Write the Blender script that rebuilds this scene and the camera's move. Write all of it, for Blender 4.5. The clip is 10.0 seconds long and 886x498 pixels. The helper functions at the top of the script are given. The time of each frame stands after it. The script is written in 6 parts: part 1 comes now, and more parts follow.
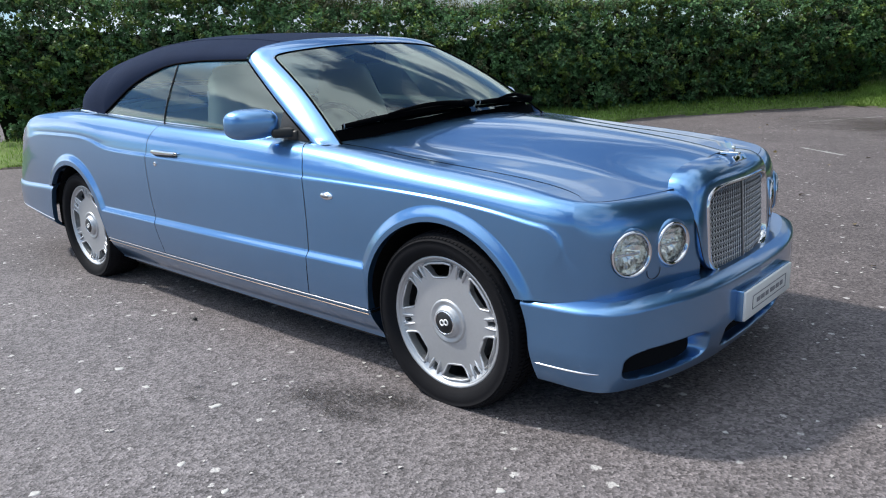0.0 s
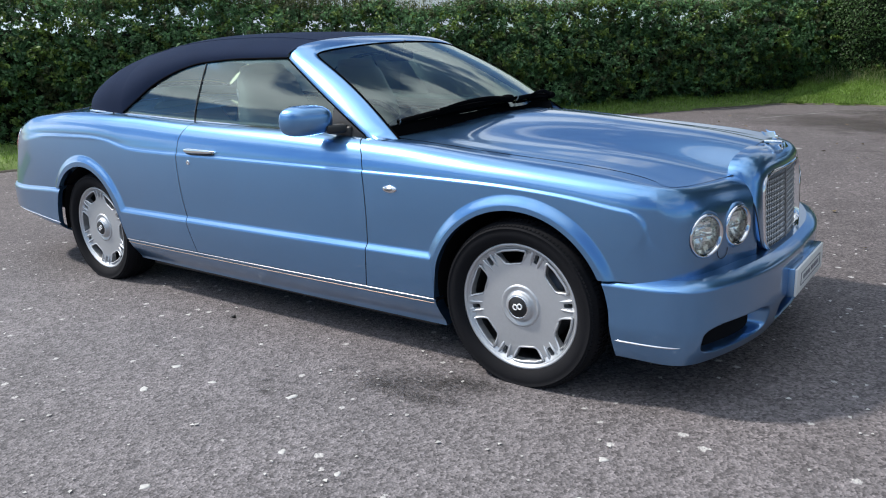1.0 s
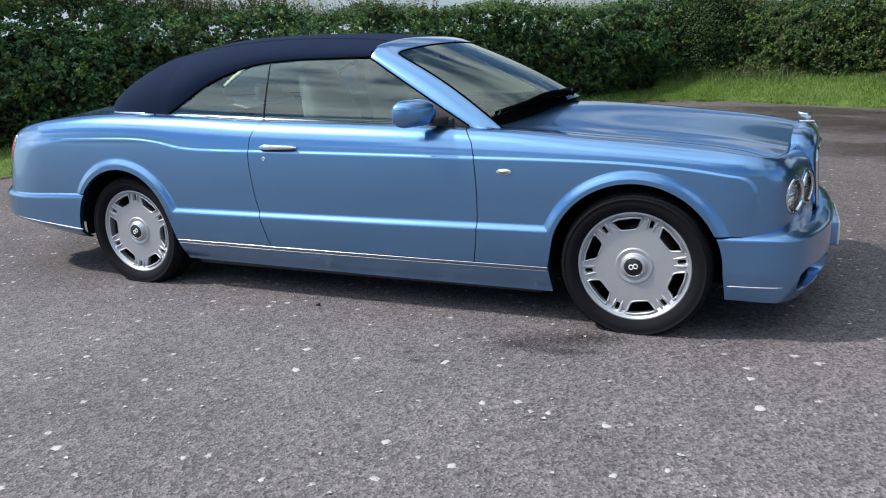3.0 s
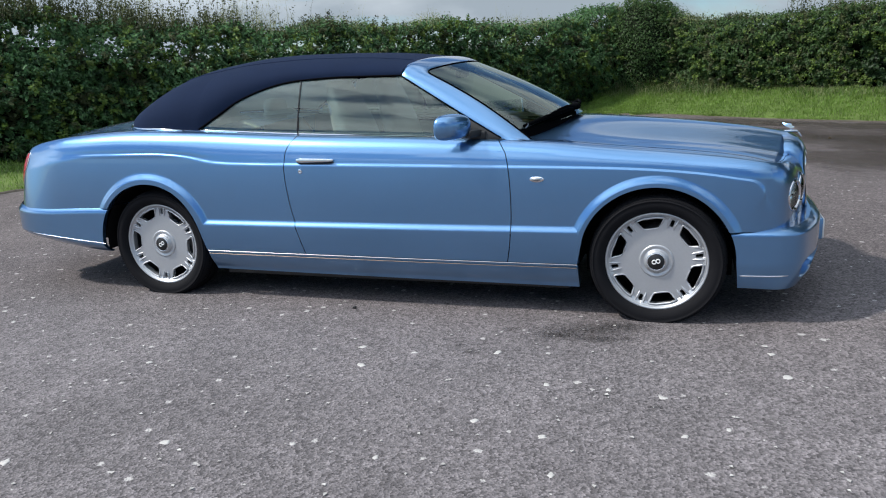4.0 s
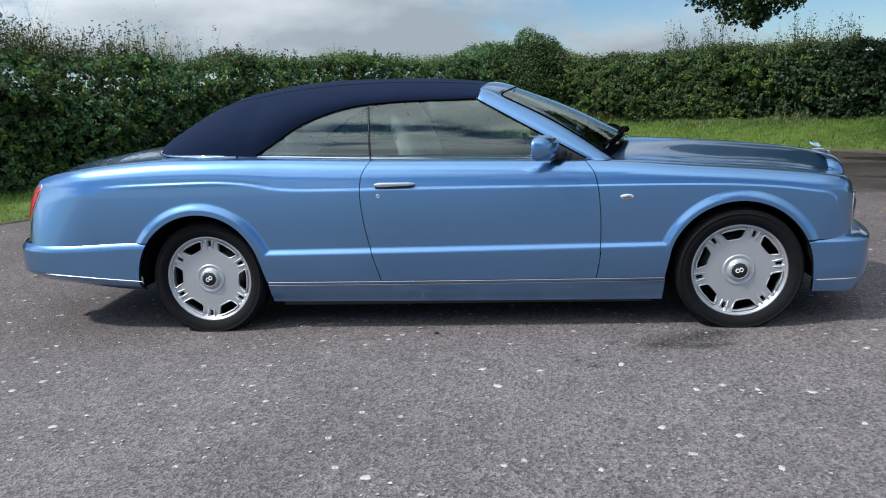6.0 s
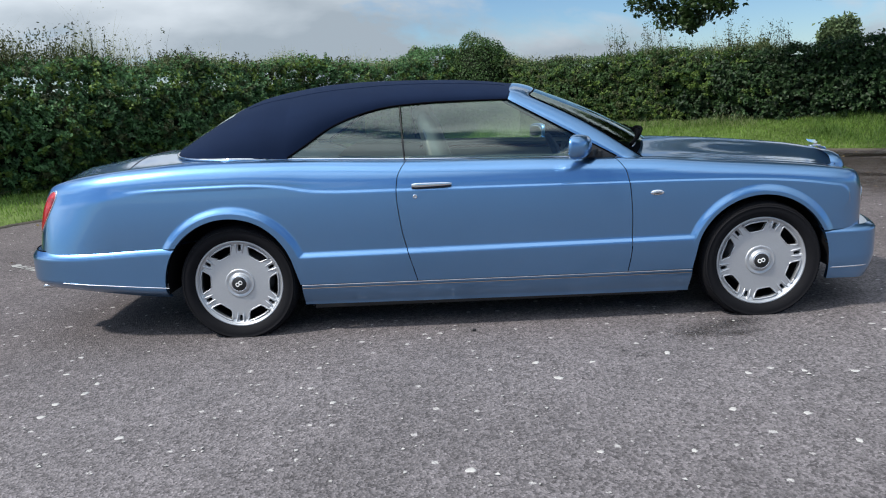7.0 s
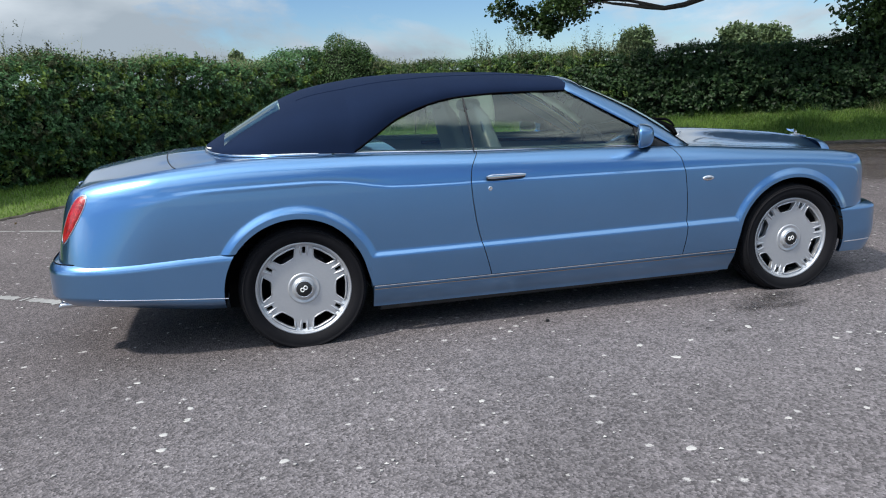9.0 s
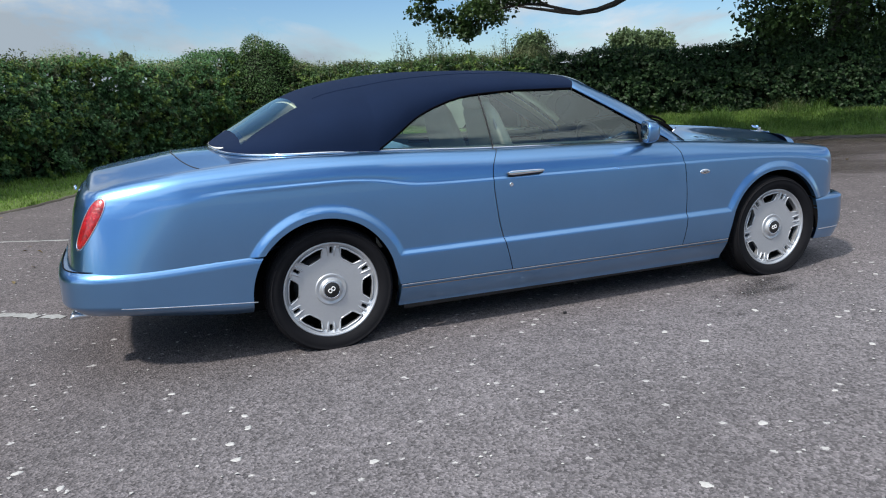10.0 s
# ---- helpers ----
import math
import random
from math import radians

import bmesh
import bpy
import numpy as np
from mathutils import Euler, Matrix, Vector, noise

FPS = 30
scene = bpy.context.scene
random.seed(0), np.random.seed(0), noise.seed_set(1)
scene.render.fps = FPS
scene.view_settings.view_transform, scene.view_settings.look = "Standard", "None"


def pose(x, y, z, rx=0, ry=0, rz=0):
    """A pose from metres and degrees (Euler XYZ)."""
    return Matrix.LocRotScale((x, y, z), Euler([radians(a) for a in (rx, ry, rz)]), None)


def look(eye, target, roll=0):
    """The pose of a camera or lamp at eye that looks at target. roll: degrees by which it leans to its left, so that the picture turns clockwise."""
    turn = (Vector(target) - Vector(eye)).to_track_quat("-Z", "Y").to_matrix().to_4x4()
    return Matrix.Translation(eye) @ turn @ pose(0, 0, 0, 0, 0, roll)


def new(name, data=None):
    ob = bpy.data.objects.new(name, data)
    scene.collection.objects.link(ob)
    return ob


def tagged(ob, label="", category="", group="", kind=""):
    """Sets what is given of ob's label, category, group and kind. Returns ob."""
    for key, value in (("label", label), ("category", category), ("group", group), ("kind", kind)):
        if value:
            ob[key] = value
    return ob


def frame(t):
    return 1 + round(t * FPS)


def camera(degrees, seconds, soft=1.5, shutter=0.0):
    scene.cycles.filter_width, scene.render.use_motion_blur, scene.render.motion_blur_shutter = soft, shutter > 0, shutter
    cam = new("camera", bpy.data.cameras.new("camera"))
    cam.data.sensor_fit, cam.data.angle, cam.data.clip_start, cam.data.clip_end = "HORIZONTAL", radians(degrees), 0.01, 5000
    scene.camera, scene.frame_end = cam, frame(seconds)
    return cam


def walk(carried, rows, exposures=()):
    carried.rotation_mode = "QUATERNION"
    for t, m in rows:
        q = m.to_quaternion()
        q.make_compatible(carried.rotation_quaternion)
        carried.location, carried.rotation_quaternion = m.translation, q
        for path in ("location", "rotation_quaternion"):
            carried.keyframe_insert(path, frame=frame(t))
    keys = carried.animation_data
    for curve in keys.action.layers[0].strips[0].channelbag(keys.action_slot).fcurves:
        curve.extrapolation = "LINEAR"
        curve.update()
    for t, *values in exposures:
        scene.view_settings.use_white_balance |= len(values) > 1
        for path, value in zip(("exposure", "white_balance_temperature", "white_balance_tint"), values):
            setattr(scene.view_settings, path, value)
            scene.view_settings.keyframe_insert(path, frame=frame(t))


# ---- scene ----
cam = camera(60.9, 10.0, soft=1.1)
PATH = [
    (0, (3.411, -2.917, 1.349), (2.108, -1.489, 0.837), -2.5),
    (0.5, (3.229, -3.114, 1.335), (1.984, -1.636, 0.822), -2.6),
    (1, (3.065, -3.366, 1.351), (1.898, -1.826, 0.837), -2.6),
    (1.5, (2.813, -3.557, 1.346), (1.734, -1.953, 0.831), -2.7),
    (2, (2.589, -3.814, 1.345), (1.602, -2.152, 0.828), -2.8),
    (2.5, (2.399, -4.107, 1.359), (1.502, -2.396, 0.842), -2.8),
    (2.7, (2.301, -4.203, 1.361), (1.443, -2.473, 0.843), -2.8),
    (3.8, (1.816, -4.797, 1.425), (1.157, -2.976, 0.924), -2.8),
    (4, (1.718, -4.883, 1.427), (1.1, -3.045, 0.935), -2.8),
    (4.5, (1.423, -4.943, 1.414), (0.908, -3.067, 0.947), -2.7),
    (5, (1.09, -5.009, 1.413), (0.673, -3.103, 0.97), -2.7),
    (5.5, (0.729, -5.121, 1.416), (0.404, -3.194, 0.991), -2.6),
    (5.7, (0.59, -5.138, 1.4), (0.302, -3.204, 0.98), -2.6),
    (6.8, (-0.102, -5.297, 1.426), (-0.181, -3.342, 1.013), -2.7),
    (7, (-0.248, -5.282, 1.415), (-0.283, -3.326, 1.001), -2.8),
    (7.5, (-0.614, -5.209, 1.421), (-0.539, -3.254, 1.005), -2.7),
    (8, (-0.996, -5.193, 1.411), (-0.807, -3.246, 0.993), -2.8),
    (8.5, (-1.341, -5.094, 1.395), (-1.029, -3.164, 0.974), -2.8),
    (9, (-1.722, -5.036, 1.397), (-1.278, -3.132, 0.975), -2.7),
    (9.5, (-2.069, -4.994, 1.407), (-1.492, -3.127, 0.983), -2.7),
    (10, (-2.419, -4.838, 1.395), (-1.716, -3.015, 0.97), -2.7),
]
walk(cam, [(t, look(eye, target, roll)) for t, eye, target, roll in PATH],
     [(0, .08), (1, .04), (2.5, -.02), (4, -.08), (5, -.10), (6.5, -.06), (8, -.02), (10, -.02)])

# ---------------------------------------------------------------- world and sun
SUN_WAY = Vector((0.77, 0.36, -1.0)).normalized()
sun = new("sun", bpy.data.lights.new("sun", "SUN"))
sun.data.energy, sun.data.angle, sun.data.color = 4.1, radians(3.6), (1.0, 0.955, 0.89)
sun.matrix_world = look((0, 0, 30), Vector((0, 0, 30)) + SUN_WAY)
world = bpy.data.worlds.new("sky")
scene.world = world
world.use_nodes = True
wn, wl = world.node_tree.nodes, world.node_tree.links
wn.clear()
sky = wn.new("ShaderNodeTexSky")
sky.sky_type, sky.sun_disc = "NISHITA", False
sky.dust_density, sky.ozone_density = 0.1, 3.0
sky.sun_elevation = math.asin(-SUN_WAY.z)
sky.sun_rotation = math.atan2(-SUN_WAY.x, -SUN_WAY.y)
coord = wn.new("ShaderNodeTexCoord")
flat = wn.new("ShaderNodeMapping")
flat.inputs["Scale"].default_value = (1.0, 1.0, 2.6)
flat.inputs["Location"].default_value = (-16.073, 2.325, 6.833)
cloud = wn.new("ShaderNodeTexNoise")
cloud.inputs["Scale"].default_value, cloud.inputs["Detail"].default_value = 1.8, 9.0
cloud.inputs["Roughness"].default_value, cloud.inputs["Distortion"].default_value = 0.58, 0.25
ramp = wn.new("ShaderNodeValToRGB")
ramp.color_ramp.elements[0].position, ramp.color_ramp.elements[1].position = 0.505, 0.575
shade = wn.new("ShaderNodeTexNoise")
shade.inputs["Scale"].default_value, shade.inputs["Detail"].default_value = 2.5, 7.0
drift = wn.new("ShaderNodeMapping")
drift.inputs["Scale"].default_value = (1.0, 1.0, 2.6)
drift.inputs["Location"].default_value = (0.896, 5.153, 16.562)
grey = wn.new("ShaderNodeValToRGB")
grey.color_ramp.elements[0].position, grey.color_ramp.elements[1].position = 0.40, 0.62
grey.color_ramp.elements[0].color, grey.color_ramp.elements[1].color = (4.0, 4.75, 5.5, 1), (8.2, 9.0, 9.8, 1)
mixer = wn.new("ShaderNodeMix")
mixer.data_type = "RGBA"
back = wn.new("ShaderNodeBackground")
back.inputs["Strength"].default_value = 0.098
wout = wn.new("ShaderNodeOutputWorld")
wl.new(coord.outputs["Generated"], flat.inputs["Vector"])
wl.new(flat.outputs[0], cloud.inputs["Vector"])
wl.new(coord.outputs["Generated"], drift.inputs["Vector"])
wl.new(drift.outputs[0], shade.inputs["Vector"])
up = wn.new("ShaderNodeSeparateXYZ")
wl.new(coord.outputs["Generated"], up.inputs[0])
cover = wn.new("ShaderNodeMath")
cover.operation = "MULTIPLY_ADD"
cover.inputs[1].default_value = 0.10
wl.new(up.outputs["Z"], cover.inputs[0])
wl.new(cloud.outputs["Fac"], cover.inputs[2])
wl.new(cover.outputs[0], ramp.inputs[0])
wl.new(shade.outputs["Fac"], grey.inputs[0])
wl.new(ramp.outputs[0], mixer.inputs[0])
clear_air = wn.new("ShaderNodeMix")
clear_air.data_type, clear_air.blend_type = "RGBA", "MULTIPLY"
clear_air.inputs[0].default_value, clear_air.inputs[7].default_value = 1.0, (0.77, 0.95, 1.16, 1)
wl.new(sky.outputs[0], clear_air.inputs[6])
wl.new(clear_air.outputs[2], mixer.inputs[6])
# cloud scatters light forward: it brightens towards the sun
near = wn.new("ShaderNodeVectorMath")
near.operation = "DOT_PRODUCT"
near.inputs[1].default_value = -SUN_WAY
wl.new(coord.outputs["Generated"], near.inputs[0])
glow = wn.new("ShaderNodeMapRange")
glow.interpolation_type = "SMOOTHSTEP"
for i, val in ((1, 0.0), (2, 1.0), (3, 1.0), (4, 2.5)):
    glow.inputs[i].default_value = val
wl.new(near.outputs["Value"], glow.inputs[0])
lit = wn.new("ShaderNodeVectorMath")
lit.operation = "SCALE"
wl.new(grey.outputs[0], lit.inputs[0])
wl.new(glow.outputs[0], lit.inputs["Scale"])
wl.new(lit.outputs[0], mixer.inputs[7])
wl.new(mixer.outputs[2], back.inputs[0])
wl.new(back.outputs[0], wout.inputs[0])


# ---------------------------------------------------------------- materials
def surf(name, color, rough=0.5, metal=0.0, vary=0.12, scale=8.0, fine=90.0, bump=0.0, coat=0.0, depth=0.002, spec=0.5,
         trans=0.0, island=0.0):
    """A procedural surface: colour varied at a coarse and a fine scale, with a fine relief."""
    m = bpy.data.materials.new(name)
    m.use_nodes = True
    n, l = m.node_tree.nodes, m.node_tree.links
    b = n["Principled BSDF"]
    b.inputs["Roughness"].default_value, b.inputs["Metallic"].default_value = rough, metal
    b.inputs["Coat Weight"].default_value, b.inputs["Coat Roughness"].default_value, b.inputs["Coat IOR"].default_value = coat, 0.02, 1.6
    b.inputs["Specular IOR Level"].default_value = spec
    c = n.new("ShaderNodeTexCoord")
    big, small = n.new("ShaderNodeTexNoise"), n.new("ShaderNodeTexNoise")
    big.inputs["Scale"].default_value, small.inputs["Scale"].default_value = scale, fine
    big.inputs["Detail"].default_value, small.inputs["Detail"].default_value = 4.0, 3.0
    l.new(c.outputs["Object"], big.inputs["Vector"])
    l.new(c.outputs["Object"], small.inputs["Vector"])
    add = n.new("ShaderNodeMath")
    add.operation = "ADD"
    l.new(big.outputs["Fac"], add.inputs[0])
    l.new(small.outputs["Fac"], add.inputs[1])
    src = add.outputs[0]
    if island:
        geo, mul, add2 = n.new("ShaderNodeNewGeometry"), n.new("ShaderNodeMath"), n.new("ShaderNodeMath")
        mul.operation, add2.operation = "MULTIPLY_ADD", "ADD"
        mul.inputs[1].default_value, mul.inputs[2].default_value = island, -island / 2
        l.new(geo.outputs["Random Per Island"], mul.inputs[0])
        l.new(mul.outputs[0], add2.inputs[0])
        l.new(src, add2.inputs[1])
        src = add2.outputs[0]
    r = n.new("ShaderNodeMapRange")
    r.inputs[1].default_value, r.inputs[2].default_value = 0.55, 1.45
    r.inputs[3].default_value, r.inputs[4].default_value = 1.0 - vary, 1.0 + vary
    l.new(src, r.inputs[0])
    v = n.new("ShaderNodeMix")
    v.data_type, v.blend_type = "RGBA", "MULTIPLY"
    v.inputs[0].default_value = 1.0
    v.inputs[6].default_value = (*color, 1)
    l.new(r.outputs[0], v.inputs[7])
    l.new(v.outputs[2], b.inputs["Base Color"])
    if bump:
        k = n.new("ShaderNodeBump")
        k.inputs["Strength"].default_value, k.inputs["Distance"].default_value = bump, depth
        l.new(small.outputs["Fac"], k.inputs["Height"])
        l.new(k.outputs[0], b.inputs["Normal"])
    if trans:
        t, mx = n.new("ShaderNodeBsdfTranslucent"), n.new("ShaderNodeMixShader")
        mx.inputs[0].default_value = trans
        l.new(v.outputs[2], t.inputs["Color"])
        l.new(b.outputs[0], mx.inputs[1])
        l.new(t.outputs[0], mx.inputs[2])
        l.new(mx.outputs[0], n["Material Output"].inputs["Surface"])
    return m


def pane(name, tint, rough=0.0, ior=1.95, sheen=(1, 1, 1)):
    """Thin glass: clear tinted sheet with a Fresnel gloss."""
    m = bpy.data.materials.new(name)
    m.use_nodes = True
    n, l = m.node_tree.nodes, m.node_tree.links
    n.remove(n["Principled BSDF"])
    clear, gloss, mx, fr = (n.new("ShaderNode" + k) for k in ("BsdfTransparent", "BsdfGlossy", "MixShader", "Fresnel"))
    clear.inputs["Color"].default_value = (*tint, 1)
    gloss.inputs["Roughness"].default_value = rough
    gloss.inputs["Color"].default_value = (*sheen, 1)
    fr.inputs["IOR"].default_value = ior
    l.new(fr.outputs[0], mx.inputs[0])
    l.new(clear.outputs[0], mx.inputs[1])
    l.new(gloss.outputs[0], mx.inputs[2])
    l.new(mx.outputs[0], n["Material Output"].inputs["Surface"])
    return m


def car_paint():
    """Light metallic blue under clear lacquer, with fine flake."""
    m = surf("blue metallic paint", (0.134, 0.300, 0.550), rough=0.275, metal=0.93, vary=0.05, scale=2.0, fine=600.0, coat=1.0)
    n, l = m.node_tree.nodes, m.node_tree.links
    b = n["Principled BSDF"]
    b.inputs["Coat Roughness"].default_value, b.inputs["Coat IOR"].default_value = 0.035, 1.65
    c, f, k = n.new("ShaderNodeTexCoord"), n.new("ShaderNodeTexVoronoi"), n.new("ShaderNodeBump")
    f.inputs["Scale"].default_value = 900.0
    k.inputs["Strength"].default_value, k.inputs["Distance"].default_value = 0.08, 0.0004
    l.new(c.outputs["Object"], f.inputs["Vector"])
    l.new(f.outputs["Distance"], k.inputs["Height"])
    l.new(k.outputs[0], b.inputs["Normal"])
    return m


def asphalt():
    """Worn grey asphalt: fine aggregate, pale stone flecks, old stains."""
    m = bpy.data.materials.new("asphalt")
    m.use_nodes = True
    n, l = m.node_tree.nodes, m.node_tree.links
    b = n["Principled BSDF"]
    b.inputs["Roughness"].default_value = 0.82
    c = n.new("ShaderNodeTexCoord")

    def node(kind, **ins):
        k = n.new("ShaderNode" + kind)
        for key, val in ins.items():
            k.inputs[key.replace("_", " ")].default_value = val
        return k

    def mix(kind, fac, a, bb):
        k = n.new("ShaderNodeMix")
        k.data_type, k.blend_type = "RGBA", kind
        for i, val in ((0, fac), (6, a), (7, bb)):
            if isinstance(val, (int, float, tuple)):
                k.inputs[i].default_value = val
            else:
                l.new(val, k.inputs[i])
        return k.outputs[2]

    def ranged(val, lo, hi, a, bb):
        k = n.new("ShaderNodeMapRange")
        k.inputs[1].default_value, k.inputs[2].default_value, k.inputs[3].default_value, k.inputs[4].default_value = lo, hi, a, bb
        l.new(val, k.inputs[0])
        return k.outputs[0]

    stone = node("TexVoronoi", Scale=96.0)
    grain = node("TexNoise", Scale=210.0, Detail=4.0)
    fleck = node("TexVoronoi", Scale=11.0, Randomness=1.0)
    fleckn = node("TexNoise", Scale=75.0, Detail=4.0, Roughness=0.6)
    wear = node("TexNoise", Scale=0.55, Detail=6.0, Roughness=0.6)
    wear2 = node("TexNoise", Scale=3.2, Detail=5.0, Roughness=0.65)
    mid = node("TexVoronoi", Scale=48.0)
    for k in (stone, grain, fleck, fleckn, wear, wear2, mid):
        l.new(c.outputs["Object"], k.inputs["Vector"])
    col = mix("MIX", ranged(stone.outputs["Color"], 0.1, 0.9, 0.0, 1.0), (0.0615, 0.0552, 0.0573, 1), (0.232, 0.2100, 0.2185, 1))
    col = mix("MULTIPLY", 1.0, col, ranged(grain.outputs["Fac"], 0.3, 0.7, 0.78, 1.22))
    col = mix("MULTIPLY", 1.0, col, ranged(mid.outputs["Color"], 0.1, 0.9, 0.80, 1.22))
    col = mix("MULTIPLY", 1.0, col, ranged(wear.outputs["Fac"], 0.3, 0.7, 0.80, 1.18))
    col = mix("MULTIPLY", 1.0, col, ranged(wear2.outputs["Fac"], 0.3, 0.7, 0.88, 1.10))
    # the colour darkens raggedly towards higher y, and sooner at low x
    place = n.new("ShaderNodeSeparateXYZ")
    l.new(c.outputs["Object"], place.inputs[0])
    tone_at = n.new("ShaderNodeMath")
    tone_at.operation = "MULTIPLY_ADD"
    tone_at.inputs[1].default_value = 2.6
    l.new(wear.outputs["Fac"], tone_at.inputs[0])
    behind = n.new("ShaderNodeMath")
    behind.operation = "MULTIPLY_ADD"
    behind.inputs[1].default_value = 0.8
    l.new(ranged(place.outputs["X"], -4.2, -1.6, 3.4, 0.0), behind.inputs[0])
    l.new(place.outputs["Y"], behind.inputs[2])
    l.new(behind.outputs[0], tone_at.inputs[2])
    col = mix("MULTIPLY", ranged(tone_at.outputs[0], -0.5, 2.2, 0.0, 1.0), col, (0.75, 0.71, 0.69, 1))
    # pale chips: a few cells only, with ragged edges
    edge = n.new("ShaderNodeMath")
    edge.operation = "MULTIPLY_ADD"
    edge.inputs[1].default_value, edge.inputs[2].default_value = 0.42, -0.10
    l.new(fleckn.outputs["Fac"], edge.inputs[0])
    dist = n.new("ShaderNodeMath")
    dist.operation = "ADD"
    l.new(fleck.outputs["Distance"], dist.inputs[0])
    l.new(edge.outputs[0], dist.inputs[1])
    sep = n.new("ShaderNodeSeparateColor")
    l.new(fleck.outputs["Color"], sep.inputs[0])
    sized = n.new("ShaderNodeMath")
    sized.operation = "MULTIPLY_ADD"
    sized.inputs[1].default_value, sized.inputs[2].default_value = -0.16, 0.0
    l.new(ranged(sep.outputs[0], 0.54, 1.0, 0.0, 1.0), sized.inputs[0])
    tot = n.new("ShaderNodeMath")
    tot.operation = "ADD"
    l.new(dist.outputs[0], tot.inputs[0])
    l.new(sized.outputs[0], tot.inputs[1])
    some = ranged(sep.outputs[0], 0.54, 0.55, 0.0, 1.0)
    inside = ranged(tot.outputs[0], 0.10, 0.16, 0.92, 0.0)
    both = n.new("ShaderNodeMath")
    both.operation = "MULTIPLY"
    l.new(some, both.inputs[0])
    l.new(inside, both.inputs[1])
    col = mix("MIX", both.outputs[0], col, (0.46, 0.44, 0.43, 1))
    l.new(col, b.inputs["Base Color"])
    k = node("Bump", Strength=0.65, Distance=0.008)
    l.new(stone.outputs["Distance"], k.inputs["Height"])
    k2 = node("Bump", Strength=0.4, Distance=0.003)
    l.new(grain.outputs["Fac"], k2.inputs["Height"])
    l.new(k.outputs[0], k2.inputs["Normal"])
    l.new(k2.outputs[0], b.inputs["Normal"])
    return m


def film(name, color, most, scale, lo=0.06, hi=0.36, fall=0.55):
    """A thin stain that thins out raggedly towards its rim."""
    m = surf(name, color, rough=0.8, vary=0.4, scale=scale * 2, fine=scale * 8, bump=0.5, depth=0.02)
    n, l = m.node_tree.nodes, m.node_tree.links
    c, ln, nz, clear, mx = (n.new("ShaderNode" + k) for k in ("TexCoord", "VectorMath", "TexNoise", "BsdfTransparent", "MixShader"))
    ln.operation = "LENGTH"
    nz.inputs["Scale"].default_value, nz.inputs["Detail"].default_value, nz.inputs["Roughness"].default_value = scale, 8.0, 0.7
    l.new(c.outputs["Object"], ln.inputs[0])
    l.new(c.outputs["Object"], nz.inputs["Vector"])
    s = n.new("ShaderNodeMath")
    s.operation = "MULTIPLY_ADD"
    s.inputs[1].default_value = -fall
    l.new(ln.outputs["Value"], s.inputs[0])
    l.new(nz.outputs["Fac"], s.inputs[2])
    r = n.new("ShaderNodeMapRange")
    r.inputs[1].default_value, r.inputs[2].default_value, r.inputs[3].default_value, r.inputs[4].default_value = lo, hi, 0.0, most
    l.new(s.outputs[0], r.inputs[0])
    l.new(r.outputs[0], mx.inputs[0])
    l.new(clear.outputs[0], mx.inputs[1])
    l.new(n["Principled BSDF"].outputs[0], mx.inputs[2])
    l.new(mx.outputs[0], n["Material Output"].inputs["Surface"])
    return m


PAINT = car_paint()
FABRIC = surf("navy canvas", (0.0052, 0.0134, 0.039), spec=0.15, rough=0.9, vary=0.14, scale=5, fine=420, bump=0.5, depth=0.0012)
CHROME = surf("chrome", (0.80, 0.80, 0.82), rough=0.07, metal=1.0, vary=0.02)
MESH = surf("dark grille wire", (0.34, 0.34, 0.35), rough=0.28, metal=1.0, vary=0.05)
REFLECT = surf("lamp reflector", (0.97, 0.97, 0.92), rough=0.14, metal=0.9, vary=0.05, scale=40, fine=30, bump=0.5, depth=0.008)
SEAL = surf("black rubber seal", (0.002, 0.002, 0.0025), rough=0.8, vary=0.1, spec=0.02)
SATIN = surf("satin chrome strip", (0.62, 0.62, 0.64), rough=0.30, metal=1.0, vary=0.05)
GILT = surf("dull bronze strip", (0.32, 0.25, 0.19), rough=0.40, metal=1.0, vary=0.08)
ALLOY = surf("silver painted alloy", (0.56, 0.57, 0.59), rough=0.42, metal=0.70, vary=0.05, coat=0.25)
RUBBER = surf("tyre rubber", (0.009, 0.009, 0.011), spec=0.14, rough=0.78, vary=0.2, scale=14, fine=240, bump=0.3, depth=0.001)
BLACK = surf("black plastic", (0.014, 0.014, 0.015), rough=0.45, vary=0.1)
WELL = surf("dark underbody", (0.008, 0.008, 0.009), rough=0.95, vary=0.2, spec=0.1)
STEEL = surf("brake steel", (0.20, 0.20, 0.21), rough=0.4, metal=1.0)
CREAM = surf("cream leather", (0.84, 0.81, 0.70), rough=0.45, vary=0.06, scale=12, fine=260, bump=0.25, depth=0.0008)
CARD = surf("stone leather", (0.46, 0.44, 0.39), rough=0.5, vary=0.08, scale=12, fine=260, bump=0.2, depth=0.0008)
LINING = surf("roof lining cloth", (0.82, 0.80, 0.71), rough=0.9, vary=0.06, fine=300, bump=0.3, depth=0.0008)
WOOD = surf("polished walnut", (0.16, 0.07, 0.03), rough=0.2, vary=0.35, scale=14, coat=0.8)
NAVY = surf("navy leather", (0.022, 0.028, 0.055), rough=0.5, vary=0.1, fine=260, bump=0.2, depth=0.0008)
GLASS = pane("tinted car glass", (0.86, 0.95, 0.87), sheen=(0.92, 1.0, 0.95))
LENS = pane("clear lens", (0.96, 0.97, 0.97), ior=1.5)
